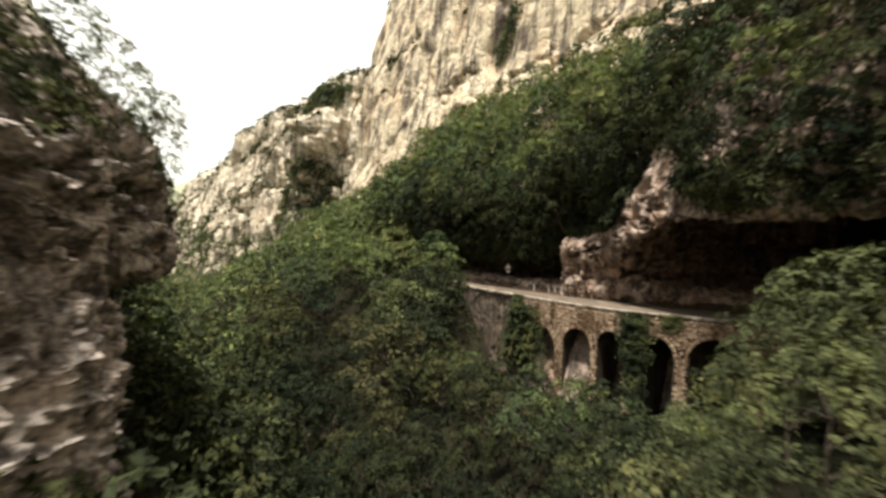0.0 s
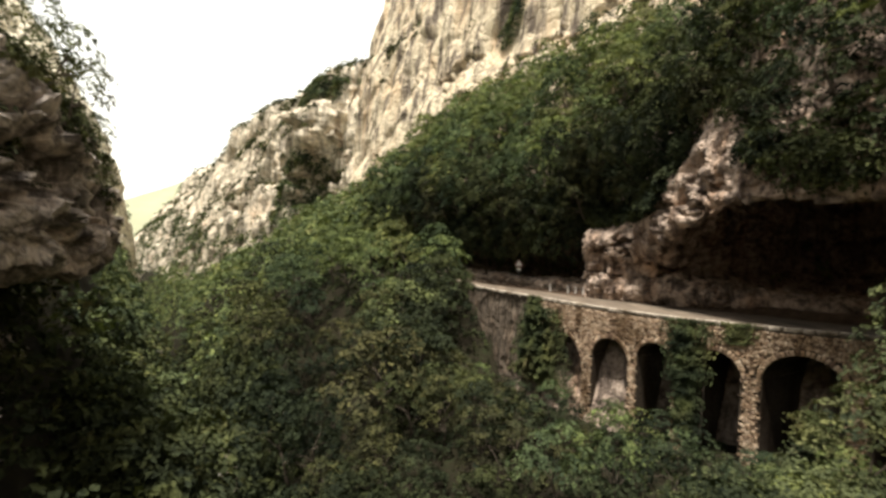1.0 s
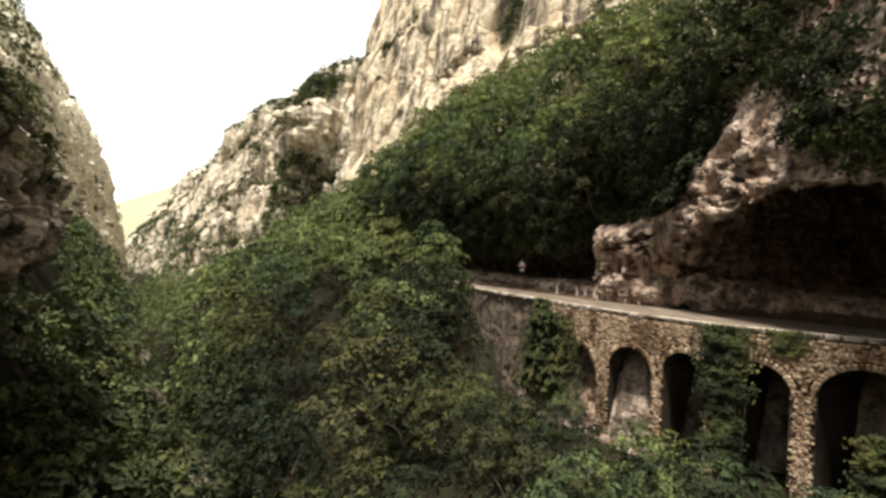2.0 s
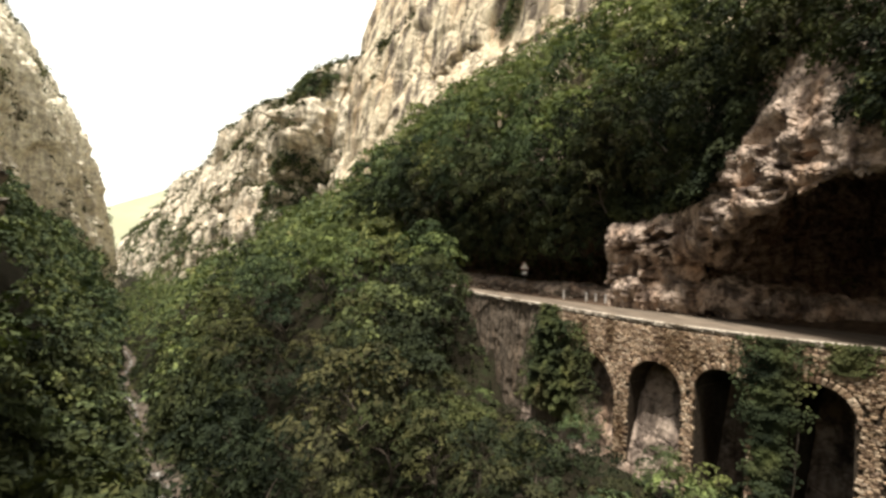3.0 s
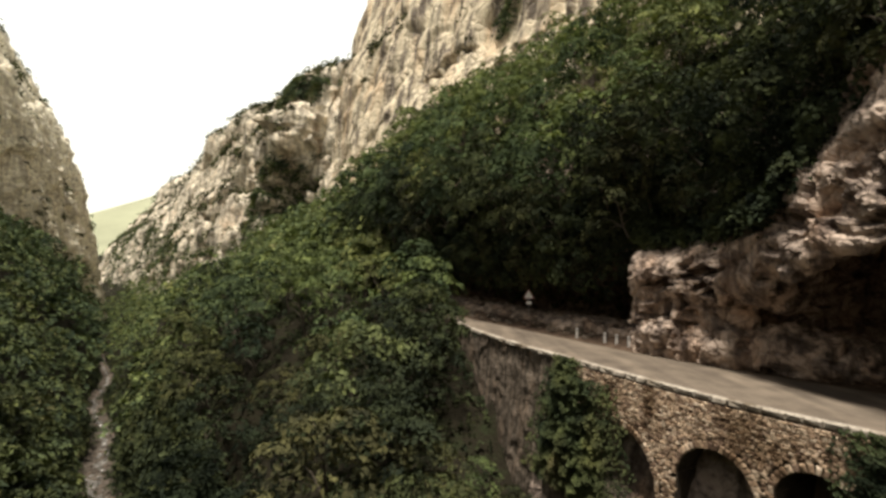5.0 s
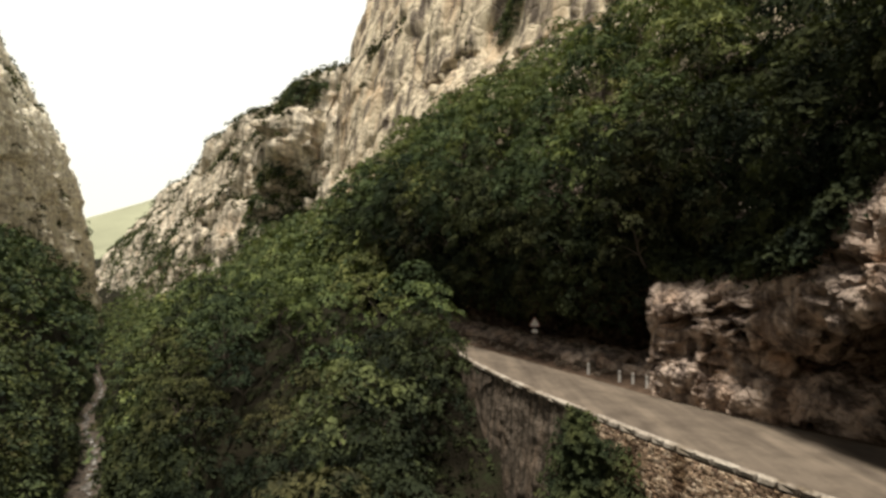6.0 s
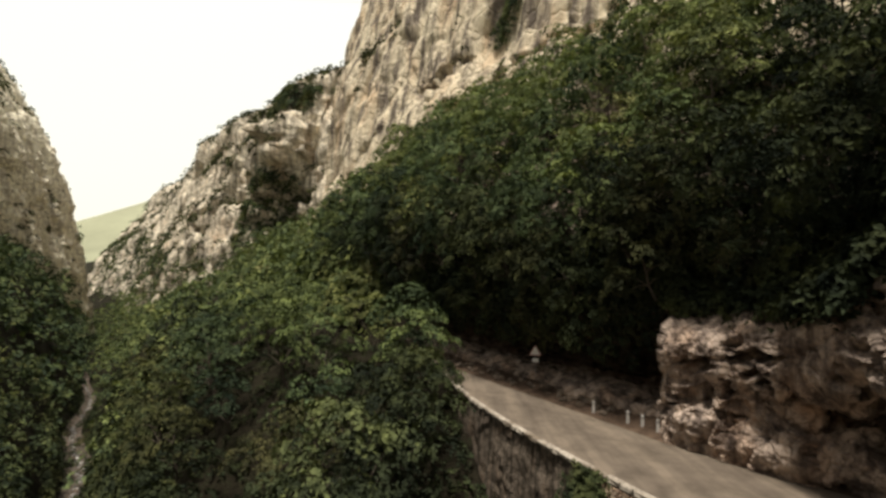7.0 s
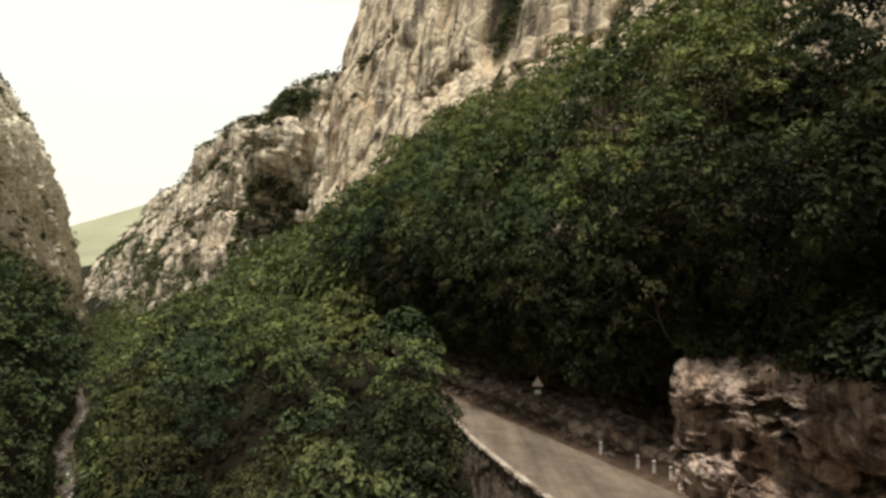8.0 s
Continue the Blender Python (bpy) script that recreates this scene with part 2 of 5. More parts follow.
def bark_material():
    m, N, L, b = material("grey_brown_bark", 0.95)
    pos = N.new("ShaderNodeTexCoord").outputs["Object"]
    a = n_noise(N, L, n_map(N, L, pos, (4, 4, 0.8)), 3.0, 6, 0.6)
    L.new(n_ramp(N, L, a, [(0.3, (0.05, 0.04, 0.03)), (0.7, (0.17, 0.14, 0.11))]), b.inputs["Base Color"])
    n_bump(N, L, b, a, 0.8, 0.04)
    return m


M_BARK = bark_material()


def stone_material(name, stops):
    m, N, L, b = material(name, 0.92)
    pos = N.new("ShaderNodeNewGeometry").outputs["Position"]
    info = N.new("ShaderNodeObjectInfo").outputs["Random"]
    isl = N.new("ShaderNodeNewGeometry").outputs["Random Per Island"]
    mixed = N.new("ShaderNodeMath")
    mixed.operation = "ADD"
    L.new(info, mixed.inputs[0])
    L.new(isl, mixed.inputs[1])
    fr = N.new("ShaderNodeMath")
    fr.operation = "FRACT"
    L.new(mixed.outputs[0], fr.inputs[0])
    c = n_ramp(N, L, fr.outputs[0], stops)
    a = n_noise(N, L, pos, 5.0, 6, 0.65)
    c = n_mix(N, L, 1.0, c, n_ramp(N, L, a, [(0.3, g3(0.55)), (0.65, g3(1.25))]), "MULTIPLY")
    big = n_noise(N, L, n_map(N, L, pos, (1, 1, 0.35)), 0.5, 5, 0.6)
    c = n_mix(N, L, 1.0, c, n_ramp(N, L, big, [(0.36, (0.42, 0.38, 0.33)), (0.56, g3(1.0))]), "MULTIPLY")
    L.new(c, b.inputs["Base Color"])
    n_bump(N, L, b, a, 0.7, 0.04)
    return m


M_STONE = stone_material("rubble_stone", [(0.0, (0.18, 0.12, 0.085)), (0.3, (0.42, 0.295, 0.195)), (0.6, (0.58, 0.43, 0.295)), (0.85, (0.70, 0.56, 0.41)), (1.0, (0.26, 0.18, 0.13))])
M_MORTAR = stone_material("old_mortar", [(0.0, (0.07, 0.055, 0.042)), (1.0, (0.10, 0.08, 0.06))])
M_COPING = stone_material("pale_coping_stone", [(0.0, (0.36, 0.31, 0.25)), (0.5, (0.42, 0.37, 0.30)), (1.0, (0.32, 0.275, 0.22))])


def asphalt_material():
    m, N, L, b = material("worn_asphalt", 0.85)
    pos = N.new("ShaderNodeNewGeometry").outputs["Position"]
    turn = N.new("ShaderNodeMapping")
    turn.inputs["Rotation"].default_value = (0, 0, radians(-31.57))
    turn.inputs["Scale"].default_value = (0.9, 0.05, 1)
    L.new(pos, turn.inputs["Vector"])
    lanes = n_noise(N, L, turn.outputs["Vector"], 1.0, 4, 0.5)
    spots = n_noise(N, L, pos, 0.6, 6, 0.65)
    c = n_ramp(N, L, lanes, [(0.32, (0.115, 0.092, 0.071)), (0.5, (0.155, 0.125, 0.095)), (0.68, (0.20, 0.16, 0.12))])
    c = n_mix(N, L, 1.0, c, n_ramp(N, L, spots, [(0.3, g3(0.65)), (0.6, g3(1.05))]), "MULTIPLY")
    L.new(c, b.inputs["Base Color"])
    n_bump(N, L, b, n_noise(N, L, pos, 20.0, 4), 0.4, 0.02)
    return m


M_ASPHALT = asphalt_material()


def plain_material(name, col, rough=0.6, metal=0.0, var=0.25, scale=6.0):
    m, N, L, b = material(name, rough)
    pos = N.new("ShaderNodeNewGeometry").outputs["Position"]
    a = n_noise(N, L, pos, scale, 5, 0.6)
    lo = tuple(x * (1 - var) for x in col)
    L.new(n_ramp(N, L, a, [(0.3, lo), (0.65, col)]), b.inputs["Base Color"])
    b.inputs["Metallic"].default_value = metal
    return m


M_POST = plain_material("whitewashed_post", (0.82, 0.80, 0.75), 0.7)
M_SIGN = plain_material("faded_white_sign", (0.84, 0.83, 0.80), 0.5, 0, 0.1)
M_SIGNRED = plain_material("faded_red_border", (0.42, 0.20, 0.17), 0.5)
M_GALV = plain_material("galvanised_steel", (0.42, 0.42, 0.42), 0.5, 0.7)
M_EARTH = plain_material("reddish_earth", (0.11, 0.075, 0.052), 0.95, 0, 0.6, 1.5)


def water_material():
    m, N, L, b = material("white_water", 0.15)
    b.inputs["Specular IOR Level"].default_value = 0.5
    pos = N.new("ShaderNodeNewGeometry").outputs["Position"]
    foam = n_noise(N, L, pos, 0.8, 6, 0.7)
    c = n_ramp(N, L, foam, [(0.50, (0.06, 0.052, 0.042)), (0.58, (0.16, 0.145, 0.12)), (0.68, (0.66, 0.64, 0.60))])
    L.new(c, b.inputs["Base Color"])
    L.new(n_ramp(N, L, foam, [(0.42, g3(0.08)), (0.55, g3(0.7))]), b.inputs["Roughness"])
    n_bump(N, L, b, foam, 0.6, 0.3)
    return m


M_WATER = water_material()
# the haze of distance is put into the meadow colour
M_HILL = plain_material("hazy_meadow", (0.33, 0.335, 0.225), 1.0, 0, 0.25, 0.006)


# ---- the shape of the gorge ----
def stream_u(v):
    return bend(v, [-50, 60, 100, 140, 186, 225, 300, 380, 480, 700, 1100], [17, 19, 20, 19.2, 16.8, 15.5, 15, 14, 10, -25, -120]) + np.where((v > 90) & (v < 330), 1.5 * np.sin((np.asarray(v, float) - 90) / 12.7), 0.0)


def stream_z(v):
    return bend(v, [-300, 0, 95, 186, 300, 800], [-8, -20, -31, -43, -44, -46])


def edge_u(v):
    """Outer edge of the road, the top of the viaduct's face."""
    v = np.asarray(v, float)
    return 49.7 + np.where(v < 48, 0.0117, 0.0047) * (v - 48) ** 2


def edge_z(v):
    return bend(v, [20, 58, 76, 100, 160], [-0.12, -0.15, -0.58, -0.8, -0.8])


def inner_u(v):
    v = np.asarray(v, float)
    return bend(v, [0, 20, 30, 40, 50, 60, 90, 130], [66, 65.5, 64.5, 63, 61.2, 59.7, 60.0, 66])


def inner_z(v):
    return bend(v, [0, 50, 75, 100, 160], [-1.0, -1.15, -1.25, -1.5, -1.5])


def ground_z(u, v):
    """Height of the ground: stream bed, wooded bank, road shelf, slope to the foot of the cliffs, far country."""
    u = np.asarray(u, float)
    v = np.asarray(v, float)
    su, sz = stream_u(v), stream_z(v)
    eu = edge_u(np.clip(v, 15, 110)) - 0.3
    t = np.clip((u - su - 3) / np.maximum(eu - su - 3, 1), 0, 1)
    mound = sz + (-1.6 - sz) * (1 - (1 - t) ** bend(v, [88, 98, 105, 112, 128, 150, 230, 280], [1.1, 1.4, 3.0, 4.0, 3.8, 2.6, 2.4, 2.0]))
    shelf = bend(v, [0, 18, 34, 50, 64, 74], [-7, -8, -11, -11.5, -12, -10])
    low = np.where(u > 36, shelf - 2.2 + 2.2 * np.clip((u - 36) / 13, 0, 1), sz + (shelf - 2.2 - sz) * np.clip((u - su - 3) / np.maximum(33 - su, 1), 0, 1) ** 0.8)
    k = np.clip((v - 64) / 17, 0, 1)
    right = low * (1 - k) + mound * k
    foot = bend(v, [0, 50, 60, 120, 124, 300], [88, 86, 84, 84, 62.0, 62.0])
    right = np.where(u > eu + bend(v, [57, 59], [6.5, 0.8]), -1.9 + 0 * u, right)
    rise = np.interp(u - foot, [0, 0.8, 2.0, 4, 9, 36, 80, 1500], [0, 5, 10.5, 15.5, 22.5, 46, 50, 90]) * bend(v, [135, 150, 180, 240], [1.0, 0.82, 0.6, 0.5])
    right = np.where(u > foot, -1.9 + rise, right)
    far = np.clip((v - 240) / 80, 0, 1)
    flat = sz + np.interp(u - su, [0, 4, 22, 60, 400, 1500], [0, 2, 18, 30, 40, 60])
    right = right * (1 - far) + np.minimum(right, flat) * far
    lw = np.maximum(su - 3 - u, 0)
    left = sz + np.interp(lw, [0, 6, 16, 40, 120, 1500], [0, 13, 30, 44, 60, 90]) * bend(v, [0, 60, 100, 130, 150, 400, 500], [0.5, 0.78, 1.14, 1.35, 1.5, 1.45, 1.05])
    z = np.where(u >= su, np.maximum(right, sz), left)
    rough = fbm(np.stack([u / 9, v / 9, 0 * u], -1), 4)
    keep = np.where((u > eu - 1) & (u < foot) & (v > 0) & (v < 140), 0.0, 1.0) * np.clip(np.abs(u - su) / 4 - 0.3, 0.1, 1)
    return z + 1.3 * rough * keep


def spread(*parts):
    return np.concatenate([np.arange(a, b, s) for a, b, s in parts])


def build_ground():
    us = np.unique(spread((-1800, -200, 80), (-200, -40, 8), (-40, 110, 1.4), (110, 260, 10), (260, 1900, 80)))
    vs = np.unique(spread((-1500, -60, 60), (-60, 0, 5), (0, 160, 1.7), (160, 520, 4), (520, 1000, 20), (1000, 4800, 120)))
    U, V = np.meshgrid(us, vs, indexing="ij")
    p = np.stack([U, V, ground_z(U, V)], -1)
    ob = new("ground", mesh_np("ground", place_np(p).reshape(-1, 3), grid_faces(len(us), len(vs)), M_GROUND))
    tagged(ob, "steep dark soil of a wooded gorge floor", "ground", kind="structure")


build_ground()


def rock_offset(p, amp, size, seed=0.0, fine=1.0):
    """Relief of a limestone face: bulges, upright ribs, ledges and broken blocks."""
    q = p / size + seed
    bulge = fbm(q * np.array((0.10, 0.10, 0.08)), 3)
    ribs = 1 - np.abs(fbm(q * np.array((0.42, 0.42, 0.13)) + 5, 4)) * 2.4
    warp = np.stack([fbm(q * 0.3 + 31, 2), fbm(q * 0.3 + 57, 2), fbm(q * 0.3 + 83, 2)], -1)
    d1, d2, val = cells(q * np.array((0.33, 0.33, 0.22)) + warp * 0.5, int(seed) % 7)
    block = (val - 0.5) * 1.1 - 0.9 * np.clip(0.16 - (d2 - d1), 0, 1) / 0.16 * 0.5
    e1, e2, val2 = cells(q * np.array((0.9, 0.9, 0.75)) + warp * 0.8, 3)
    small = (val2 - 0.5) * 0.45 - np.clip(0.12 - (e2 - e1), 0, 1) * 2.0
    led = fbm(q * np.array((0.08, 0.08, 0.75)) + 11, 3)
    chips = 0.0
    if fine >= 1:
        f1, f2, val3 = cells(q * np.array((2.1, 2.1, 1.5)) + warp * 1.4 + 9, 5)
        chips = (val3 - 0.5) * 0.5 - np.clip(0.14 - (f2 - f1), 0, 1) * 1.6
    return amp * ((1.3 - 0.4 * (fine >= 1)) * bulge + 0.45 * chips + 0.35 * ribs + 0.75 * block * (0.4 + 0.6 * fine) + 0.42 * small * fine + 0.22 * led + 0.25 * fine * fbm(q * 1.5, 3) + 0.30 * fine * (0.4 - np.abs(fbm(q * 3.1 + 70, 3))) + (1 - fine) * 0.5 * fbm(q * np.array((1.1, 1.1, 0.10)) + 40, 3))


def undercut(p, high, seed):
    """Beds of rock that stand out at their upper edge and are hollowed below it; between -0.5 and 0.5."""
    w = fbm(p / (high * 2.6) + seed, 3)
    k = p[..., 2] / high + 1.1 * w + 0.03 * p[..., 1]
    saw = k - np.floor(k)
    saw = np.where(saw < 0.85, saw / 0.85, (1 - saw) / 0.15)
    return (saw - 0.5) * np.clip(0.45 + 1.6 * fbm(p / (high * 1.9) + seed + 23, 3), 0, 1)


def rock_sheet(name, sections, vs, per, amp, size, mat, label, seed=0.0, flip=False, pockets=(), gully=0.0, fine=1.0, category="cliff", kind="structure", beds=0.0):
    p = loft(sections, vs, per)
    n = grid_normals(p)
    if not flip:
        n = -n
    off = rock_offset(p, amp, size, seed, fine)
    if beds:
        off = off + beds * (undercut(p, 2.6, seed) + 0.45 * undercut(p, 1.1, seed + 7))
    wv = p[..., 1] + 0.5 * size * fbm(p / size / 1.5 + 3, 3)
    wz = p[..., 2] + 0.5 * size * fbm(p / size / 1.5 + 8, 3)
    if pockets:
        _, _, val = cells(p / size * np.array((1.1, 0.9, 1.6)), 2)
        wv = wv + 0.9 * size * (val - 0.5)
        wz = wz + 0.55 * size * (val * 7 % 1 - 0.5) + 0.25 * (wv - np.round(wv / 6) * 6)
    for pv, pz, rv, rz, deep in pockets:
        k = 1 - ((wv - pv) / rv) ** 2 - ((wz - pz) / rz) ** 2
        off = off - deep * np.clip(k * 2.2, 0, 1)
    if gully:
        g = np.stack([(p[..., 1] + 0.25 * p[..., 2]) / 34, p[..., 2] / 160, 0 * p[..., 0] + seed], -1)
        off = off + gully * (0.6 - 1.9 * np.abs(fbm(g, 3))) + gully * 0.45 * (0.5 - 1.8 * np.abs(fbm(g * 2.7 + 4, 3)))
    q = p + n * off[..., None]
    ob = new(name, mesh_np(name, place_np(q).reshape(-1, 3), grid_faces(p.shape[0], p.shape[1], flip), mat, fine < 1))
    tagged(ob, label, category, kind=kind)
    return q


def hollows(seed, n, v0, v1, z0, z1, rv, rz, deep):
    rng = np.random.RandomState(seed)
    return [(rng.uniform(v0, v1), rng.uniform(z0, z1), rng.uniform(0.4, 1) * rv, rng.uniform(0.4, 1) * rz, rng.uniform(0.5, 1) * deep) for k in range(n)]


# near rock wall beside the road, with its roof over the carriageway
ROAD_ROCK = [
    sec(122, 66, -2, 66, 0.8, 74, 1.5, 74, 6, 69, 8.5, 67, 10.0, 67.5, 12, 70, 16, 75, 22),
    sec(95, 62.8, -2, 63.2, -0.2, 78, -1.5, 78, 6.0, 67.5, 8.0, 64.6, 8.8, 64.6, 10.5, 66.5, 15, 80, 29),
    sec(72, 62.8, -2, 63.2, -0.2, 78, -1.5, 78, 6.0, 67.5, 8.0, 64.6, 8.8, 64.6, 10.5, 66.5, 15, 80, 29),
    sec(65, 62.8, -2, 63.4, -0.2, 78, -1.5, 78, 6.0, 67, 7.6, 64.4, 8.6, 64.6, 10.5, 66.5, 15, 80, 29),
    sec(61.9, 62.6, -2, 64, -0.2, 76, -1.0, 76, 5.5, 68, 7.2, 64.6, 8.6, 65, 10.5, 68, 14.5, 80, 29),
    sec(60.7, 60.9, -2, 60.8, 0.8, 60.9, 2, 60.7, 3.5, 60.5, 5.0, 60.8, 6.4, 63.4, 7.4, 69, 12, 80, 29),
    sec(59.2, 60.3, -2, 60.1, 0.5, 60.3, 2, 60.3, 3.5, 60.1, 4.8, 60.3, 6.4, 63.0, 7.4, 68.5, 12, 79, 29),
    sec(56, 60.1, -2, 59.8, 0.2, 60.3, 1.6, 60.2, 3, 60.2, 4.6, 60.3, 6.5, 62.6, 7.8, 68, 12.5, 78, 29),
    sec(52, 61.0, -2, 60.4, 0.2, 61.1, 1.4, 61.2, 2.6, 60.0, 4.4, 59.6, 7.0, 61.2, 9.0, 67, 13, 77, 29),
    sec(49, 62.3, -2, 61.5, 0.7, 63.0, 1.8, 63.5, 3.2, 59.6, 4.3, 58.4, 7.5, 59.3, 10, 64.5, 14.5, 76, 29),
    sec(46.3, 63.3, -2, 62.3, 0.8, 76, 1.9, 76, 8.0, 60.6, 7.8, 57.0, 6.2, 57.6, 10.6, 61.4, 16, 70, 29),
    sec(43, 66.0, -2, 65.5, 0.5, 82, 2.0, 82, 10.5, 60.4, 10.0, 55.8, 7.6, 55.9, 11.5, 58.5, 17.5, 66, 33),
    sec(36, 69.5, -2, 69.0, 0.3, 86, 2.0, 86, 12.5, 59.6, 12.2, 52.8, 9.3, 53.4, 12.5, 56.0, 18, 66, 36),
    sec(28, 72.0, -2, 71.5, 0.3, 90, 2.0, 90, 12.5, 60.0, 12.0, 53.2, 8.9, 53.2, 12, 55.5, 18, 66, 36),
    sec(18, 71.0, -2, 70.5, 0.3, 88, 2.5, 86, 12.5, 60.0, 12.0, 53.6, 9.4, 52.8, 13, 54.5, 18, 65, 36),
    sec(5, 64.0, -2, 63.0, 1.0, 63, 3.0, 61, 6.0, 57.0, 8.0, 54.0, 10, 52.5, 14, 53.0, 19, 60, 26),
    sec(-30, 64.0, -2, 63.0, 1.0, 63, 3.0, 61, 6.0, 57.0, 8.0, 54.0, 10, 52.5, 14, 53.0, 19, 60, 26),
]
P_ROADROCK = rock_sheet("rock_wall_east", ROAD_ROCK, spread((-30, 10, 1.0), (10, 34, 0.3), (34, 66.2, 0.17), (66.2, 122, 0.6)), 28, 0.8, 1.5, M_ROCK,
                        "overhanging brown limestone wall hollowed out above the road", 3.0, False,
                        [(57.5, 4.3, 1.6, 0.7, 1.4), (54, 6.0, 2.2, 0.45, 1.2), (51, 3.4, 2.8, 0.6, 1.4), (57, 2.0, 2.4, 0.5, 0.8), (44, 10.5, 2.0, 0.5, 0.9), (42, 13, 1.6, 0.8, 0.9), (47, 9.2, 2.4, 0.4, 0.8)] + hollows(5, 44, 38, 60.5, 0, 14, 1.2, 0.6, 1.3), beds=0.3)

# near cliff on the other bank
WEST_ROCK = [
    sec(82, -9, -16, -9, -8, -9, -2, -9, 2, -9, 6, -8, 9, -8, 13, -9, 17, -11, 21, -18, 28),
    sec(76, 1, -16, 1, -8, 0, -3, -2, 1, -1, 5, 4.0, 7.2, 5.0, 12, 3.5, 16, -1, 21, -8, 28),
    sec(71, 2, -16, 2, -8, 1, -3, -3, 0, -2, 4.2, 7.4, 6.0, 8.2, 11.5, 6.0, 16, 1, 21, -7, 28),
    sec(66, 1, -16, 1, -8, 0, -3, -5, -1, -4, 3.2, 7.6, 4.6, 8.0, 11, 6.4, 16, 1, 21, -7, 28),
    sec(57, 1, -16, 1, -8, 0, -3, -4, 0, -2, 4.0, 6.4, 6.0, 6.8, 12, 5.6, 16, 1, 21, -7, 28),
    sec(50, 1.5, -16, 2, -8, 2, -3, 0, 0, 0.5, 4.5, 6.2, 6.5, 7, 12.5, 5, 16.5, 1, 21, -8, 28),
    sec(46.5, 2.6, -16, 3.2, -8, 3.8, -3, 3.6, 1, 2.6, 4.8, 5.0, 7.0, 5, 12.5, 3, 16.8, 0, 21, -8, 28),
    sec(44, 3.2, -16, 4.0, -8, 4.4, -3, 4.6, 2, 4.0, 5.5, 3.8, 8.0, 3.2, 13, 1, 17, -3, 22, -10, 29),
    sec(34, 2.0, -16, 3.0, -7, 3.2, -2, 2.8, 2.5, 1.6, 6, 0.8, 9, 0.4, 13, -1.5, 17, -5, 22, -12, 30),
    sec(15, -4, -16, -3.5, -7, -3, -2, -3, 3, -3.5, 6, -3, 9, -3, 13, -4, 17, -6, 22, -12, 30),
    sec(-40, -14, -16, -14, -7, -14, -2, -14, 3, -14, 6, -14, 9, -14, 13, -15, 17, -17, 22, -20, 30),
]
P_WEST = rock_sheet("rock_wall_west", WEST_ROCK, spread((-40, 20, 1.2), (20, 82.2, 0.24)), 24, 1.3, 2.2, M_ROCK_NEAR,
                    "rugged grey-brown limestone crag with dark hollows and scrub on top", 9.0, True,
                    [(53, 10.5, 3.2, 2.6, 2.6), (57, 0.5, 4.0, 3.0, 3.5), (46, -2.2, 4.5, 1.0, 2.2), (40, -4.0, 4.5, 1.6, 2.2), (49, 4.5, 3.0, 0.6, 1.4), (42, 6.5, 4.0, 0.7, 1.6), (58, 8.5, 1.5, 2.0, 1.6), (36, 1.2, 4.0, 0.6, 1.4), (45, 11.5, 2.5, 0.9, 1.5), (52, -5.5, 4, 0.9, 1.6)] + [(50.5, 12.0, 3.4, 3.2, 3.2), (63, 9.5, 2.2, 2.2, 2.0), (68, 8.5, 1.4, 2.6, 1.6)] + hollows(6, 46, 26, 72, -12, 16, 2.2, 0.8, 2.0), beds=1.7)

# high sunlit cliff above the wooded slope
HIGH = [
    sec(0, 92, 22, 96, 38, 101, 50, 110, 60, 117, 90, 128, 130, 150, 175),
    sec(60, 90, 22, 96, 38, 101, 50, 110, 60, 117, 90, 128, 130, 150, 175),
    sec(128, 88, 24, 96, 38, 99, 47, 112, 58, 118, 90, 130, 130, 150, 175),
    sec(165, 90, 24, 98, 38, 102, 50, 110, 64, 118, 92, 130, 130, 150, 175),
    sec(230, 88, 14, 98, 32, 104, 55, 109, 75, 118, 97, 130, 130, 148, 170),
    sec(272, 94, 8, 104, 25, 109, 52, 113, 80, 119, 97, 129, 130, 146, 165),
    sec(284, 100, 4, 112, 25, 116, 50, 120, 78, 125, 97, 136, 130, 152, 165),
    sec(290, 110, 4, 118, 25, 124, 50, 132, 78, 140, 97, 150, 130, 165, 160),
]
P_HIGH = rock_sheet("cliff_east", HIGH, spread((0, 60, 3.0), (60, 290.5, 0.9)), 32, 4.6, 8.0, M_CLIFF_EAST, "tall pale limestone cliff with dark water streaks", 21.0, False,
                [(136, 51.5, 9, 4.0, 11.0), (125, 57, 8, 3, 7.0), (106, 55, 11, 5, 11.0), (172, 62, 14, 2.0, 4.0), (150, 44, 8, 3, 5.0)], 3.2, 0.3)

# the farther spur that closes the gorge
SPUR = [
    sec(255, 84, -30, 108, 30, 118, 58, 124, 80, 132, 104, 160, 116),
    sec(287, 84, -30, 104, 30, 112, 56, 118, 76, 126, 94, 155, 101),
    sec(303, 62, -28, 85, 30, 93, 56, 101, 76, 116, 92, 150, 99),
    sec(345, 48, -32, 76, 22, 88, 50, 96, 72, 105, 91, 145, 99),
    sec(400, 38, -36, 67, 17, 81, 46, 91, 70, 98, 88, 140, 97),
    sec(480, 30, -42, 56, 10, 72, 39, 83, 63, 91, 85, 130, 93),
    sec(600, 14, -46, 38, 4, 52, 27, 64, 48, 75, 68, 110, 78),
    sec(700, -2, -48, 20, -4, 35, 16, 46, 33, 56, 50, 90, 56),
    sec(800, -18, -50, 0, -20, 9, -6, 18, 4, 26, 13, 60, 18),
]
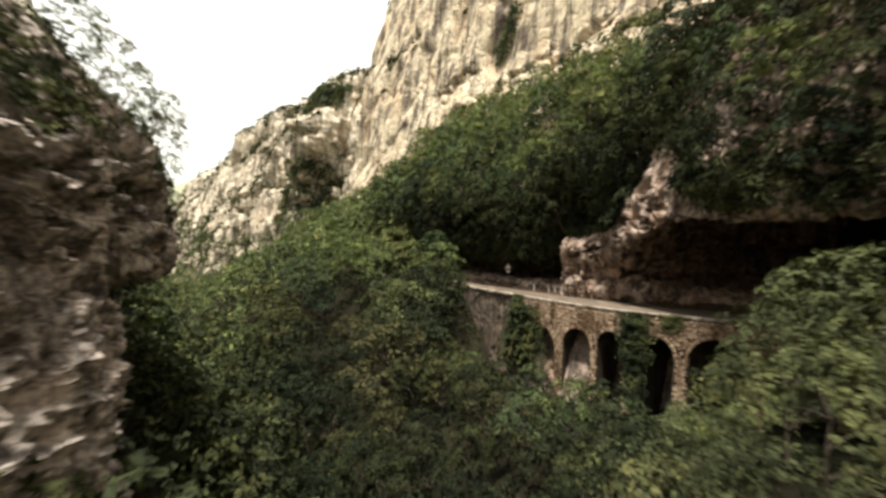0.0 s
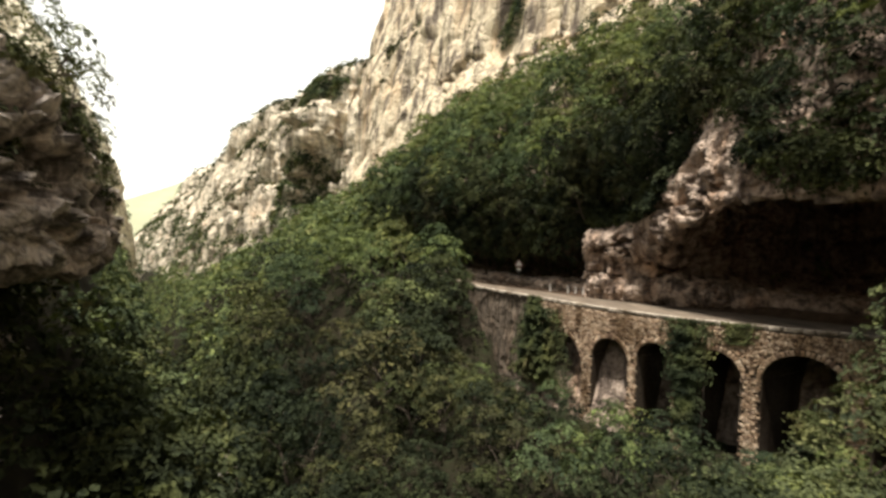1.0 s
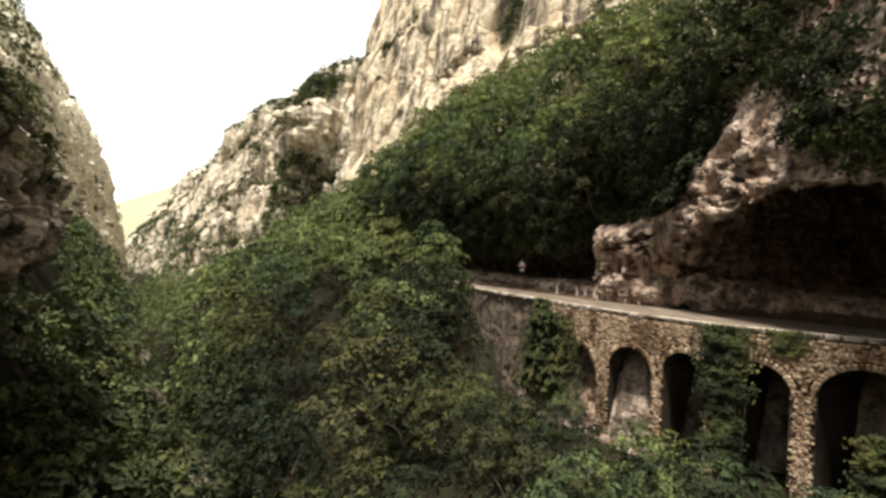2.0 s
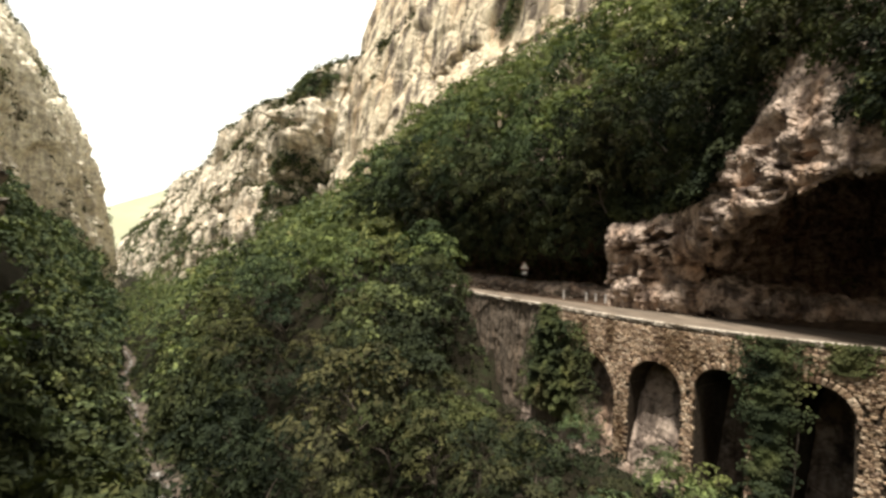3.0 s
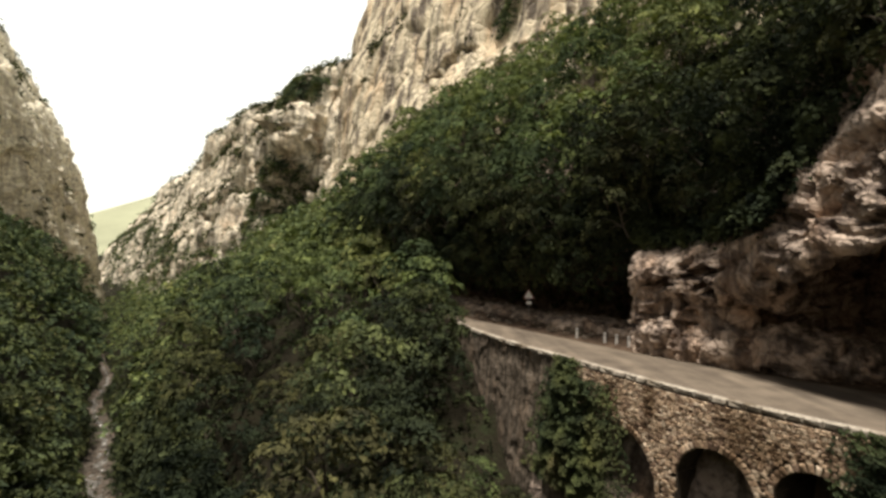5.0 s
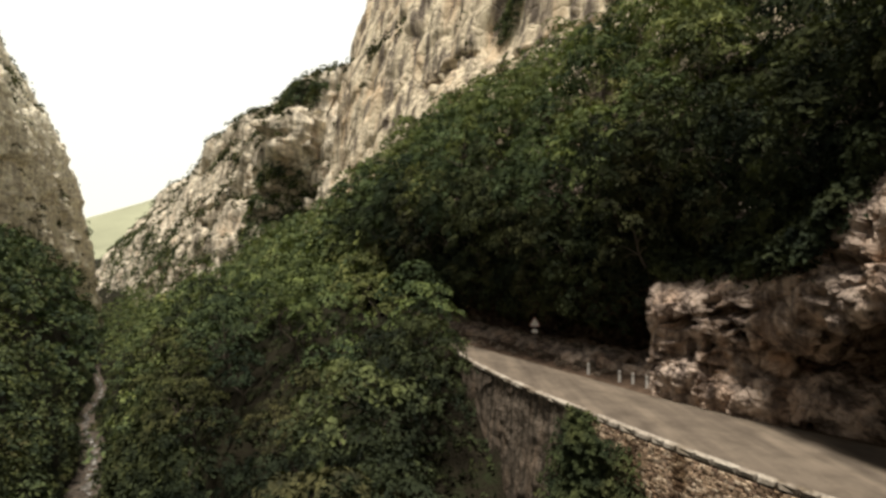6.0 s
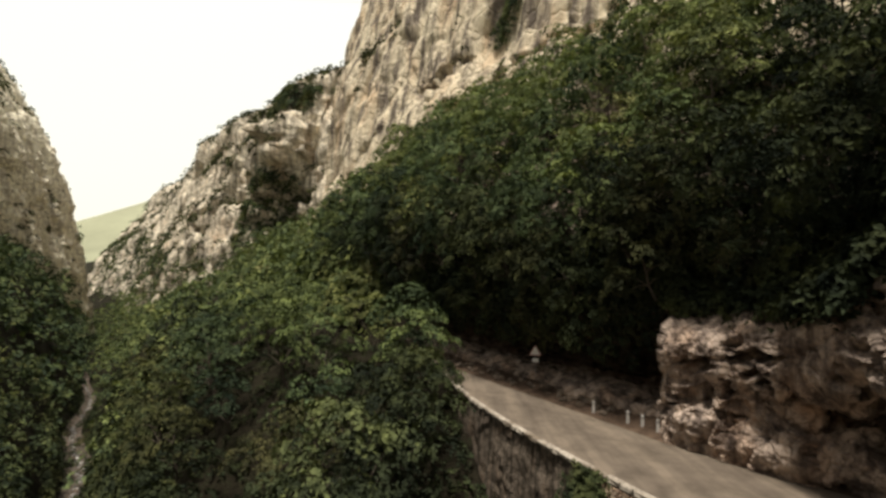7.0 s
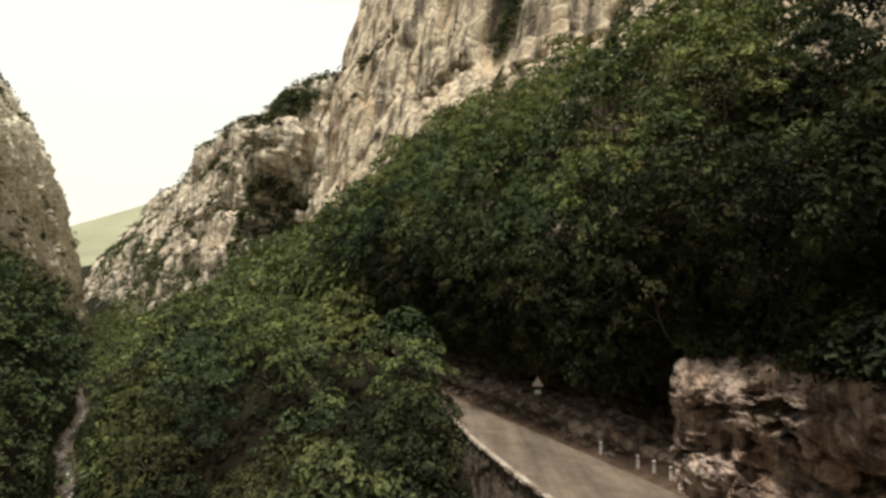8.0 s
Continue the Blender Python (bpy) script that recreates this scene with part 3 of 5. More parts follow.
P_SPUR = rock_sheet("cliff_far_east", SPUR, spread((255, 500, 1.4), (500, 801, 3.0)), 38, 7.0, 10.0, M_CLIFF, "far limestone spur broken by ribs and dark scrub", 33.0, False, [(382, 25, 11, 11, 9.0), (330, 40, 14, 12, 6.0), (296, 62, 7, 14, -9.0), (293, 32, 11, 15, 9.0)], 9.0, 0.45)

# far cliff on the other bank
BUTTRESS = [
    sec(250, -36, -30, -46, 15, -52, 45, -58, 70, -66, 110, -80, 160),
    sec(325, -8, -32, -16, 18, -20, 45, -25, 70, -42, 110, -76, 160),
    sec(385, 0, -38, -7, 14, -11, 41, -18, 68, -34, 107, -56, 145),
    sec(430, 7, -40, 0, 8, -6, 40, -14, 67, -28, 105, -50, 140),
    sec(460, 7, -42, -1, 8, -7, 38, -15, 65, -29, 100, -50, 135),
    sec(475, -10, -42, -18, 8, -22, 38, -27, 65, -34, 100, -46, 130),
]
P_BUTT = rock_sheet("cliff_far_west", BUTTRESS, spread((250, 475.5, 1.0)), 38, 6.0, 7.5, M_CLIFF_PALE, "far pale limestone buttress with scrub on its ledges", 45.0, True, hollows(8, 24, 380, 462, 0, 120, 7, 4, 3.0), 7.0, 0.85, beds=1.6)


# unseen walls added behind: they bend round, close the view back and block low sky light
UNSEEN_WEST = [
    sec(-170, 120, -20, 125, 10, 130, 40, 140, 80, 160, 110),
    sec(-140, 60, -20, 62, 10, 58, 40, 50, 80, 40, 110),
    sec(-105, 5, -20, 0, 10, -8, 35, -20, 55, -40, 80),
    sec(-60, -22, -20, -28, 6, -36, 22, -48, 36, -66, 60),
    sec(60, -26, -20, -30, 6, -42, 24, -56, 40, -76, 66),
    sec(250, -44, -20, -52, 15, -60, 45, -70, 80, -86, 130),
]
rock_sheet("unseen_cliff_west", UNSEEN_WEST, spread((-170, 251, 4.0)), 20, 5.0, 9.0, M_CLIFF, "unseen tall limestone wall added behind to block low sky light", 51.0, True, [], 6.0, 0.45)
UNSEEN_EAST = [
    sec(-150, 118, -20, 120, 20, 124, 60, 130, 110, 150, 175),
    sec(-70, 80, -20, 84, 20, 96, 60, 110, 110, 140, 175),
    sec(1, 70, -20, 76, 20, 108, 58, 120, 100, 148, 175),
]
rock_sheet("unseen_cliff_south_east", UNSEEN_EAST, spread((-150, 1.5, 4.0)), 20, 5.0, 9.0, M_CLIFF, "unseen tall limestone wall added behind on the east to block sky light", 61.0, False, [], 6.0, 0.45)


def build_hill():
    us = np.linspace(-1400, 900, 70)
    vs = np.linspace(1300, 2400, 30)
    U, V = np.meshgrid(us, vs, indexing="ij")
    z = -60 + 210 * np.exp(-((V - 2000) / 420) ** 2) * (1.0 + 0.5 * np.tanh((U - 60) / 260)) + 25 * fbm(np.stack([U / 200, V / 200, 0 * U], -1), 4)
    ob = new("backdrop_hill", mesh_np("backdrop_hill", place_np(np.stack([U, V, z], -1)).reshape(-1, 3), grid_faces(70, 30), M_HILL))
    tagged(ob, "distant hazy pale green hill", "hill", kind="structure")


build_hill()


# ---- road ----
def build_road():
    vs = np.arange(-20, 140, 0.6)
    t = np.linspace(0, 1, 15)
    eu, iu = edge_u(np.clip(vs, 5, 110)) + 0.2, inner_u(vs)
    U = eu[:, None] + (iu - eu)[:, None] * t
    z0, z1 = edge_z(vs) - 0.22, inner_z(vs)
    Z = z0[:, None] + (z1 - z0)[:, None] * t + 0.12 * np.sin(math.pi * t)[None, :]
    V = np.repeat(vs[:, None], len(t), 1)
    Z = Z + 0.03 * fbm(np.stack([U / 3, V / 3, 0 * U], -1), 3)
    ob = new("road", mesh_np("road", place_np(np.stack([U, V, Z], -1)).reshape(-1, 3), grid_faces(len(vs), len(t), True), M_ASPHALT))
    tagged(ob, "worn sandy-grey asphalt mountain road without markings", "road", kind="structure")
    # earth verge at the foot of the rock
    t = np.linspace(0, 1, 9)
    U = iu[:, None] - 0.25 + t[None, :] * 2.4
    Z = z1[:, None] + 0.03 + 0.6 * t[None, :] ** 2 + 0.25 * fbm(np.stack([U / 1.2, V[:, :9] / 1.2, 0 * U], -1), 4) * (t[None, :] * 1.5)
    ob = new("verge", mesh_np("verge", place_np(np.stack([U, V[:, :9], Z], -1)).reshape(-1, 3), grid_faces(len(vs), 9, True), M_EARTH))
    tagged(ob, "reddish earth verge along the road", "verge", kind="structure")


build_road()

# ---- viaduct ----
ARCHES = [(50.0, 56.6, -3.4), (44.3, 48.5, -3.0), (40.1, 43.3, -2.65), (34.9, 38.9, -2.5), (28.8, 33.5, -2.1), (23.0, 27.4, -2.0)]
BASE = -14.0


def face(v, z):
    """Point on the battered face of the viaduct."""
    return np.stack([edge_u(v) + 0.055 * (np.asarray(z, float) - edge_z(v)) + 0 * v, v + 0 * z, z + 0 * v], -1)


def soffit(v):
    """Underside of the masonry at v: an arch's curve, or None over a pier."""
    for a, b, crown in ARCHES:
        if a < v < b:
            r = (b - a) / 2
            c = (a + b) / 2
            return crown - r * 0.92 + r * 0.92 * math.sqrt(max(0.0, 1 - ((v - c) / r) ** 2))
    return None


def build_viaduct():
    root = thing("viaduct", "old rubble stone viaduct with round arches carrying the road", "viaduct")
    verts, faces = [], []

    def quad(*ps):
        i = len(verts)
        verts.extend(place_np(np.array(ps)))
        faces.append((i, i + 1, i + 2, i + 3))

    cuts = {15.0, 60.0}
    for a, b, c in ARCHES:
        for k in range(25):
            cuts.add(round((a + b) / 2 - (b - a) / 2 * math.cos(math.pi * k / 24), 4))
    cuts = sorted(cuts)
    fine = [cuts[0]]
    for c in cuts[1:]:
        n = max(1, int((c - fine[-1]) / 0.8))
        fine += [fine[-1] + (c - fine[-1]) * (i + 1) / n for i in range(n)]
    deep = 6.0

    def back(v, z):
        p = face(np.array(v), np.array(z)).copy()
        p[0] = float(edge_u(v)) + deep
        return p

    for v0, v1 in zip(fine, fine[1:]):
        mid = soffit((v0 + v1) / 2)
        if mid is None:
            b0 = b1 = BASE
        else:
            eps = 1e-4
            b0 = soffit(v0 + eps) if soffit(v0) is None else soffit(v0)
            b1 = soffit(v1 - eps) if soffit(v1) is None else soffit(v1)
        t0, t1 = float(edge_z(v0)) - 0.2, float(edge_z(v1)) - 0.2
        f = lambda v, z: face(np.array(v), np.array(z))
        quad(f(v0, b0), f(v0, t0), f(v1, t1), f(v1, b1))
        if mid is not None:
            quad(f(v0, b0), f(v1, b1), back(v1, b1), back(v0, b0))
    for a, b, c in ARCHES:
        for v in (a, b):
            spring = c - (b - a) / 2 * 0.92
            f = lambda z: face(np.array(v), np.array(z))
            quad(f(BASE), f(spring), back(v, spring), back(v, BASE))
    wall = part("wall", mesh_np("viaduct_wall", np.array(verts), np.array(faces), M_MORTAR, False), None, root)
    return root, wall


VIADUCT, VIADUCT_WALL = build_viaduct()


def rock_behind_arches():
    vs = np.arange(14, 62, 0.3)
    zs = np.linspace(-15, -1.2, 46)
    V, Z = np.meshgrid(vs, zs, indexing="ij")
    U = edge_u(V) + 0.5 + 4.2 / (1 + np.exp((V - 43.3) * 2.5)) + (Z + 8.5) * 0.3
    p = np.stack([U, V, Z], -1)
    n = -grid_normals(p)
    p = p - np.abs(n) * np.array((1, 0, 0)) * (rock_offset(p, 0.5, 1.4, 61.0) + 0.2)[..., None]
    ob = new("rock_wall_below", mesh_np("rock_wall_below", place_np(p).reshape(-1, 3), grid_faces(len(vs), len(zs), True), M_ROCK))
    tagged(ob, "pale bare rock face behind the arches", "rock", kind="structure")


rock_behind_arches()


def build_retaining_wall():
    """Rough masonry and rock that carries the road on from the viaduct."""
    vs = np.arange(56.6, 100, 0.22)
    zs = np.linspace(-14, 0, 60)
    V, T = np.meshgrid(vs, zs, indexing="ij")
    top = edge_z(V) - 0.2
    Z = np.where(T > -0.01, top, T + (top) * (1 + T / 14))
    U = edge_u(V) + 0.07 * (Z - top) + 0.1
    p = np.stack([U, V, Z], -1)
    off = rock_offset(p, 0.22, 0.7, 71.0) * np.clip((top - Z) / 0.8, 0, 1)
    p[..., 0] -= off
    ob = new("retaining_wall", mesh_np("retaining_wall", place_np(p).reshape(-1, 3), grid_faces(len(vs), len(zs), True), M_WALLROCK))
    tagged(ob, "rough brown retaining wall of stone and rock under the road", "retaining wall", kind="structure")


build_retaining_wall()


# ---- foliage ----
def leaf_quads(pts, nrm, size, rng):
    """One pointed leaf spray per point, facing roughly along nrm."""
    n = len(pts)
    a = rng.normal(size=(n, 3))
    d = nrm + 0.15 * rng.normal(size=(n, 3))
    d /= np.maximum(np.linalg.norm(d, axis=1, keepdims=True), 1e-6)
    t = np.cross(d, a)
    t /= np.maximum(np.linalg.norm(t, axis=1, keepdims=True), 1e-6)
    b = np.cross(d, t)
    s = (size * rng.uniform(0.6, 1.35, n))[:, None]
    w = s * rng.uniform(0.45, 0.75, n)[:, None]
    droop = d * s * 0.10
    v = np.stack([pts - t * s * 0.5, pts + b * w * 0.5 + droop, pts + t * s * 0.5 - droop, pts - b * w * 0.5 + droop], 1)
    return v.reshape(-1, 3)


def puff(rng, centre, radii, n, size):
    """One clump: tiers of leaf sprays round a centre, thicker towards the light, and a few inside."""
    k = max(3, n // 5)
    d = rng.normal(size=(k, 3))
    d[:, 2] = np.where(rng.rand(k) < 0.9, np.abs(d[:, 2]), d[:, 2] - 0.2)
    d /= np.linalg.norm(d, axis=1, keepdims=True)
    r = rng.uniform(0.6, 1.1, k) ** 0.5
    spray = np.repeat(centre + d * r[:, None] * radii, 5, 0)
    nrm = np.repeat(1.0 * d + np.array((0, 0, 0.25)) + 0.12 * rng.normal(size=(k, 3)), 5, 0) + 0.16 * rng.normal(size=(5 * k, 3))
    nrm /= np.linalg.norm(nrm, axis=1, keepdims=True)
    off = rng.normal(size=spray.shape) * size * 0.55
    off -= 0.8 * nrm * (off * nrm).sum(1, keepdims=True)
    off[:, 2] -= 0.2 * np.abs(off).sum(1)
    return leaf_quads(spray + off, nrm, size, rng)


def crown_points(rng, R, H, lobes, n, size):
    """A crown of uneven flat clumps that stand clear of one another in tiers over a dome of radius R and depth H, its middle at 0."""
    out = []
    for k in range(lobes):
        a = 2.399963 * k + rng.uniform(-0.4, 0.4)
        h = 1 - (k + 0.4) / lobes * 1.3
        ring = math.sqrt(max(0.02, 1 - h * h))
        reach = rng.uniform(0.7, 1.15)
        c = np.array((math.cos(a) * ring * R * reach, math.sin(a) * ring * R * reach, h * H * 0.95 + rng.uniform(-0.1, 0.1) * H))
        r = R * rng.uniform(0.3, 0.58)
        m = int(n * (r / (0.42 * R)) ** 2)
        p = puff(rng, np.zeros(3), np.array((r, r, r * rng.uniform(0.4, 0.62))), m, size)
        tip = np.array((math.cos(a), math.sin(a), 0)) * ring
        p[:, 2] -= rng.uniform(0.05, 0.55) * (p @ tip)
        out.append(p + c)
    return np.concatenate(out)


def quads(n):
    return np.arange(n).reshape(-1, 4)


def limb(bm, a, b, ra, rb, k=6):
    a, b = Vector(a), Vector(b)
    q = (b - a).to_track_quat("Z", "Y")
    rings = []
    for p, r in ((a, ra), (b, rb)):
        rings.append([bm.verts.new(p + q @ Vector((math.cos(2 * math.pi * i / k) * r, math.sin(2 * math.pi * i / k) * r, 0))) for i in range(k)])
    for i in range(k):
        bm.faces.new((rings[0][i], rings[0][(i + 1) % k], rings[1][(i + 1) % k], rings[1][i]))


def trunk_mesh(rng, height, R):
    bm = bmesh.new()
    p, r = Vector((0, 0, -0.6)), 0.20
    joints = []
    for k in range(4):
        q = p + Vector((rng.uniform(-0.25, 0.25), rng.uniform(-0.25, 0.25), (height + 0.6) / 4))
        limb(bm, p, q, r, r * 0.75)
        p, r = q, r * 0.75
        joints.append((p.copy(), r))
    for k in range(7):
        j, jr = joints[1 + k % 3]
        a = 2.4 * k + rng.uniform(0, 1)
        e = j + Vector((math.cos(a) * R * 0.6, math.sin(a) * R * 0.6, R * rng.uniform(0.15, 0.6)))
        m = j.lerp(e, 0.5) + Vector((0, 0, 0.25))
        limb(bm, j, m, jr * 0.6, jr * 0.42, 5)
        limb(bm, m, e, jr * 0.42, jr * 0.12, 5)
    me = bpy.data.meshes.new("trunk")
    bm.to_mesh(me)
    bm.free()
    me.materials.append(M_BARK)
    return me


def tree_kinds(count, mat, R=3.0, H=3.9, height=4.6, lobes=12, leaves=110, size=0.34, seed=1):
    kinds = []
    for k in range(count):
        rng = np.random.RandomState(seed + k)
        pts = crown_points(rng, R * rng.uniform(0.9, 1.1), H * rng.uniform(0.85, 1.2), lobes, leaves, size)
        pts[:, 2] += height
        kinds.append((mesh_np("crown", pts, quads(len(pts)), mat, False), trunk_mesh(rng, height, R)))
    return kinds


BROADLEAF = tree_kinds(7, M_LEAF, seed=10)
# sunlit copy of the leaf greens: brighter colour for crowns higher up
M_SUNLEAF = leaf_material("sunlit_leaf_green", ((0.070, 0.096, 0.046), (0.098, 0.126, 0.050), (0.134, 0.154, 0.056), (0.132, 0.132, 0.058)))
SUNNY = tree_kinds(5, M_SUNLEAF, seed=130)
# same crowns in dimmer greens, for trees standing lower in the shade
DIM = tree_kinds(5, M_DARKLEAF, seed=110)
# broadleaf crowns again, with shade painted into the leaf colour
SHADED = tree_kinds(4, M_SHADELEAF, seed=170)
PALE = tree_kinds(2, M_PALE, R=2.6, H=2.6, height=3.8, lobes=16, leaves=60, size=0.40, seed=40)
FEATHERY = tree_kinds(2, M_PALE, R=3.6, H=4.4, height=5.5, lobes=26, leaves=66, size=0.30, seed=60)
BUSH = tree_kinds(3, M_SHADELEAF, R=1.5, H=1.5, height=1.2, lobes=12, leaves=50, size=0.30, seed=80)


def plant(kind, u, v, z, scale, spin, lean=0.0, name="tree", label="leafy green deciduous tree on the gorge slope", group="trees of the gorge", category="tree"):
    crown, trunk = kind
    root = new(name)
    m = Matrix.Translation(place(u, v, z)) @ GORGE @ Matrix.Rotation(radians(-lean), 4, "Y") @ Matrix.Rotation(spin, 4, "Z") @ Matrix.Scale(scale, 4)
    root.matrix_world = m
    tagged(root, label, category, group)
    for nm, me in (("trunk", trunk), ("crown", crown)):
        o = new(nm, me)
        o.parent = root
    return root


def scatter(rng, ulo, uhi, vlo, vhi, gap, tries, inside=None):
    got = []
    for k in range(tries):
        u, v = rng.uniform(ulo, uhi), rng.uniform(vlo, vhi)
        if inside is not None and not inside(u, v):
            continue
        if all((u - a) ** 2 + (v - b) ** 2 > gap * gap for a, b in got):
            got.append((u, v))
    return got


def gz(u, v):
    return float(ground_z(np.array([u]), np.array([v]))[0])


def plant_mound():
    rng = np.random.RandomState(5)
    ok = lambda u, v: u < float(edge_u(v)) - float(np.interp(v, [60, 74, 80], [9.5, 8.0, 1.0])) and u > float(stream_u(v)) + (5.5 if v < 90 else 8.5)
    spots = scatter(rng, 22, 56, 63, 134, 6.3, 3500, ok)
    for k, (u, v) in enumerate(spots[:115]):
        s = rng.choice([0.95, 1.15, 1.3, 1.5, 1.65]) * rng.uniform(0.9, 1.1)
        if u > 42 and v > 77:
            s = min(max(s, 1.1), 1.35)
        # darkened copies low and near, sunlit copies high: light and shade by leaf colour
        plant((SHADED if rng.rand() < 0.75 and u < 40 and v < 100 else DIM if u < 36 + 3 * math.sin(v * 0.2) else SUNNY if u > 44 and v > 77 else DIM if rng.rand() < 0.85 and v < 98 else BROADLEAF)[rng.randint(4)], u, v, gz(u, v) + (rng.uniform(-1.6, 1.2) if u < 44 else 0.0), s, rng.uniform(0, 6.3), rng.uniform(0, 14))
    # crowns that lean against the end of the wall
    for off, v, s in ((6.5, 73, 1.15), (5.0, 76.5, 1.2), (4.2, 80, 1.1), (3.8, 84, 1.1), (8.0, 78, 1.25), (9.5, 72, 1.2), (11.0, 68, 1.1)):
        u = float(edge_u(v)) - off
        plant(DIM[rng.randint(4)], u, v, gz(u, v) - 0.5, s, rng.uniform(0, 6.3), 4, label="dark green tree below the end of the road wall")


plant_mound()


def slope_surface(v, z):
    """Where the wooded face above the road stands at height z."""
    return float(np.interp(z, [-2, 5.8, 7.6, 10, 15, 22, 44], [64.5, 63.4, 63.0, 63.6, 66.2, 72, 98]))


def plant_slope():
    rng = np.random.RandomState(6)
    got = []
    for k in range(3500):
        v = rng.uniform(62, 135)
        z = 6.6 + 32 * rng.rand() ** 1.35
        u = slope_surface(v, z)
        arc = (u - 62) + z
        if all((arc - a) ** 2 + (v - b) ** 2 > (3.9 if z < 15 else 5.3) ** 2 for a, b, *_ in got):
            got.append((arc, v, u, z))
    got.sort(key=lambda g: g[3] + 0.1 * abs(g[1] - 80))
    grow = np.random.RandomState(61)
    for arc, v, u, z in got[:110]:
        lean = float(np.interp(z, [5, 8, 11, 16, 24], [30, 24, 22, 18, 10])) + rng.uniform(-6, 6)
        # lower trees take the darkened leaf copies, as shade would fall
        if z < 11 + 3 * math.sin(v * 0.31):
            plant((SHADED if z < 10 + 3 * math.sin(v * 0.27) + 0.15 * max(0, 80 - v) else DIM)[rng.randint(4)], u, v, z, rng.uniform(0.85, 1.2), rng.uniform(0, 6.3), lean, label="evergreen tree hanging over the road, leaves darkened for shade", group="evergreens above the road")
        else:
            plant((SUNNY if z > 13 + 4 * math.sin(v * 0.23 + 1) else BROADLEAF)[rng.randint(5)], u, v, z + grow.uniform(-1.8, 0.7), rng.uniform(0.95, 1.35) * grow.uniform(0.88, 1.15), rng.uniform(0, 6.3), lean)
    return got[110:]


REST = plant_slope()


def leaf_line(v):
    """Height above which the rock beside the road is overgrown."""
    return bend(v, [6, 32, 35, 37, 44, 46, 48, 60, 63.5, 65.5, 122], [9.6, 9.9, 12.0, 17, 18.5, 12.5, 8.8, 7.4, 7.6, 7.8, 7.8])


def hanging_scrub():
    """Thick dark growth that hangs over the lip of the rock."""
    rng = np.random.RandomState(27)
    idx = np.argwhere((P_ROADROCK[..., 2] > leaf_line(P_ROADROCK[..., 1]) + 0.2) & (P_ROADROCK[..., 1] > 6))
    idx = idx[(idx[:, 1] > P_ROADROCK.shape[1] * 0.46)]
    at = P_ROADROCK[idx[:, 0], idx[:, 1]]
    w = np.where(at[:, 1] > 66.2, 8.0, np.where((at[:, 1] > 38) & (at[:, 1] < 46) & (at[:, 2] > 14), 5.0, np.where((at[:, 1] > 45) & (at[:, 1] < 66), 7.0, 3.0)))
    pick = idx[rng.choice(len(idx), 6600, replace=False, p=w / w.sum())]
    near, dark = [], []
    for a, b in pick:
        u, v, z = P_ROADROCK[a, b]
        r = rng.uniform(0.5, 1.15) * (1.3 if v > 66 else 1.0)
        p = puff(rng, np.zeros(3), np.array((r, r, r * 0.85)), 22, 0.75 if v > 66 else 0.5)
        (near if v < 42 else dark).append(p + np.array(place(u - 0.35 * r, v, z + (0.1 * r if v < 66 else -0.3 * r))))
    # scrub from v 42 on has shade painted into its green
    for out, mat, label in ((near, M_DARKWOODS, "olive scrub hanging over the mouth of the cave"), (dark, M_SHADEWOODS, "evergreen scrub hanging over the rock lip, leaves darkened for shade")):
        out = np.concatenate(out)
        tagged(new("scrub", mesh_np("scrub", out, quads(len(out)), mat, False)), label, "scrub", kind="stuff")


hanging_scrub()


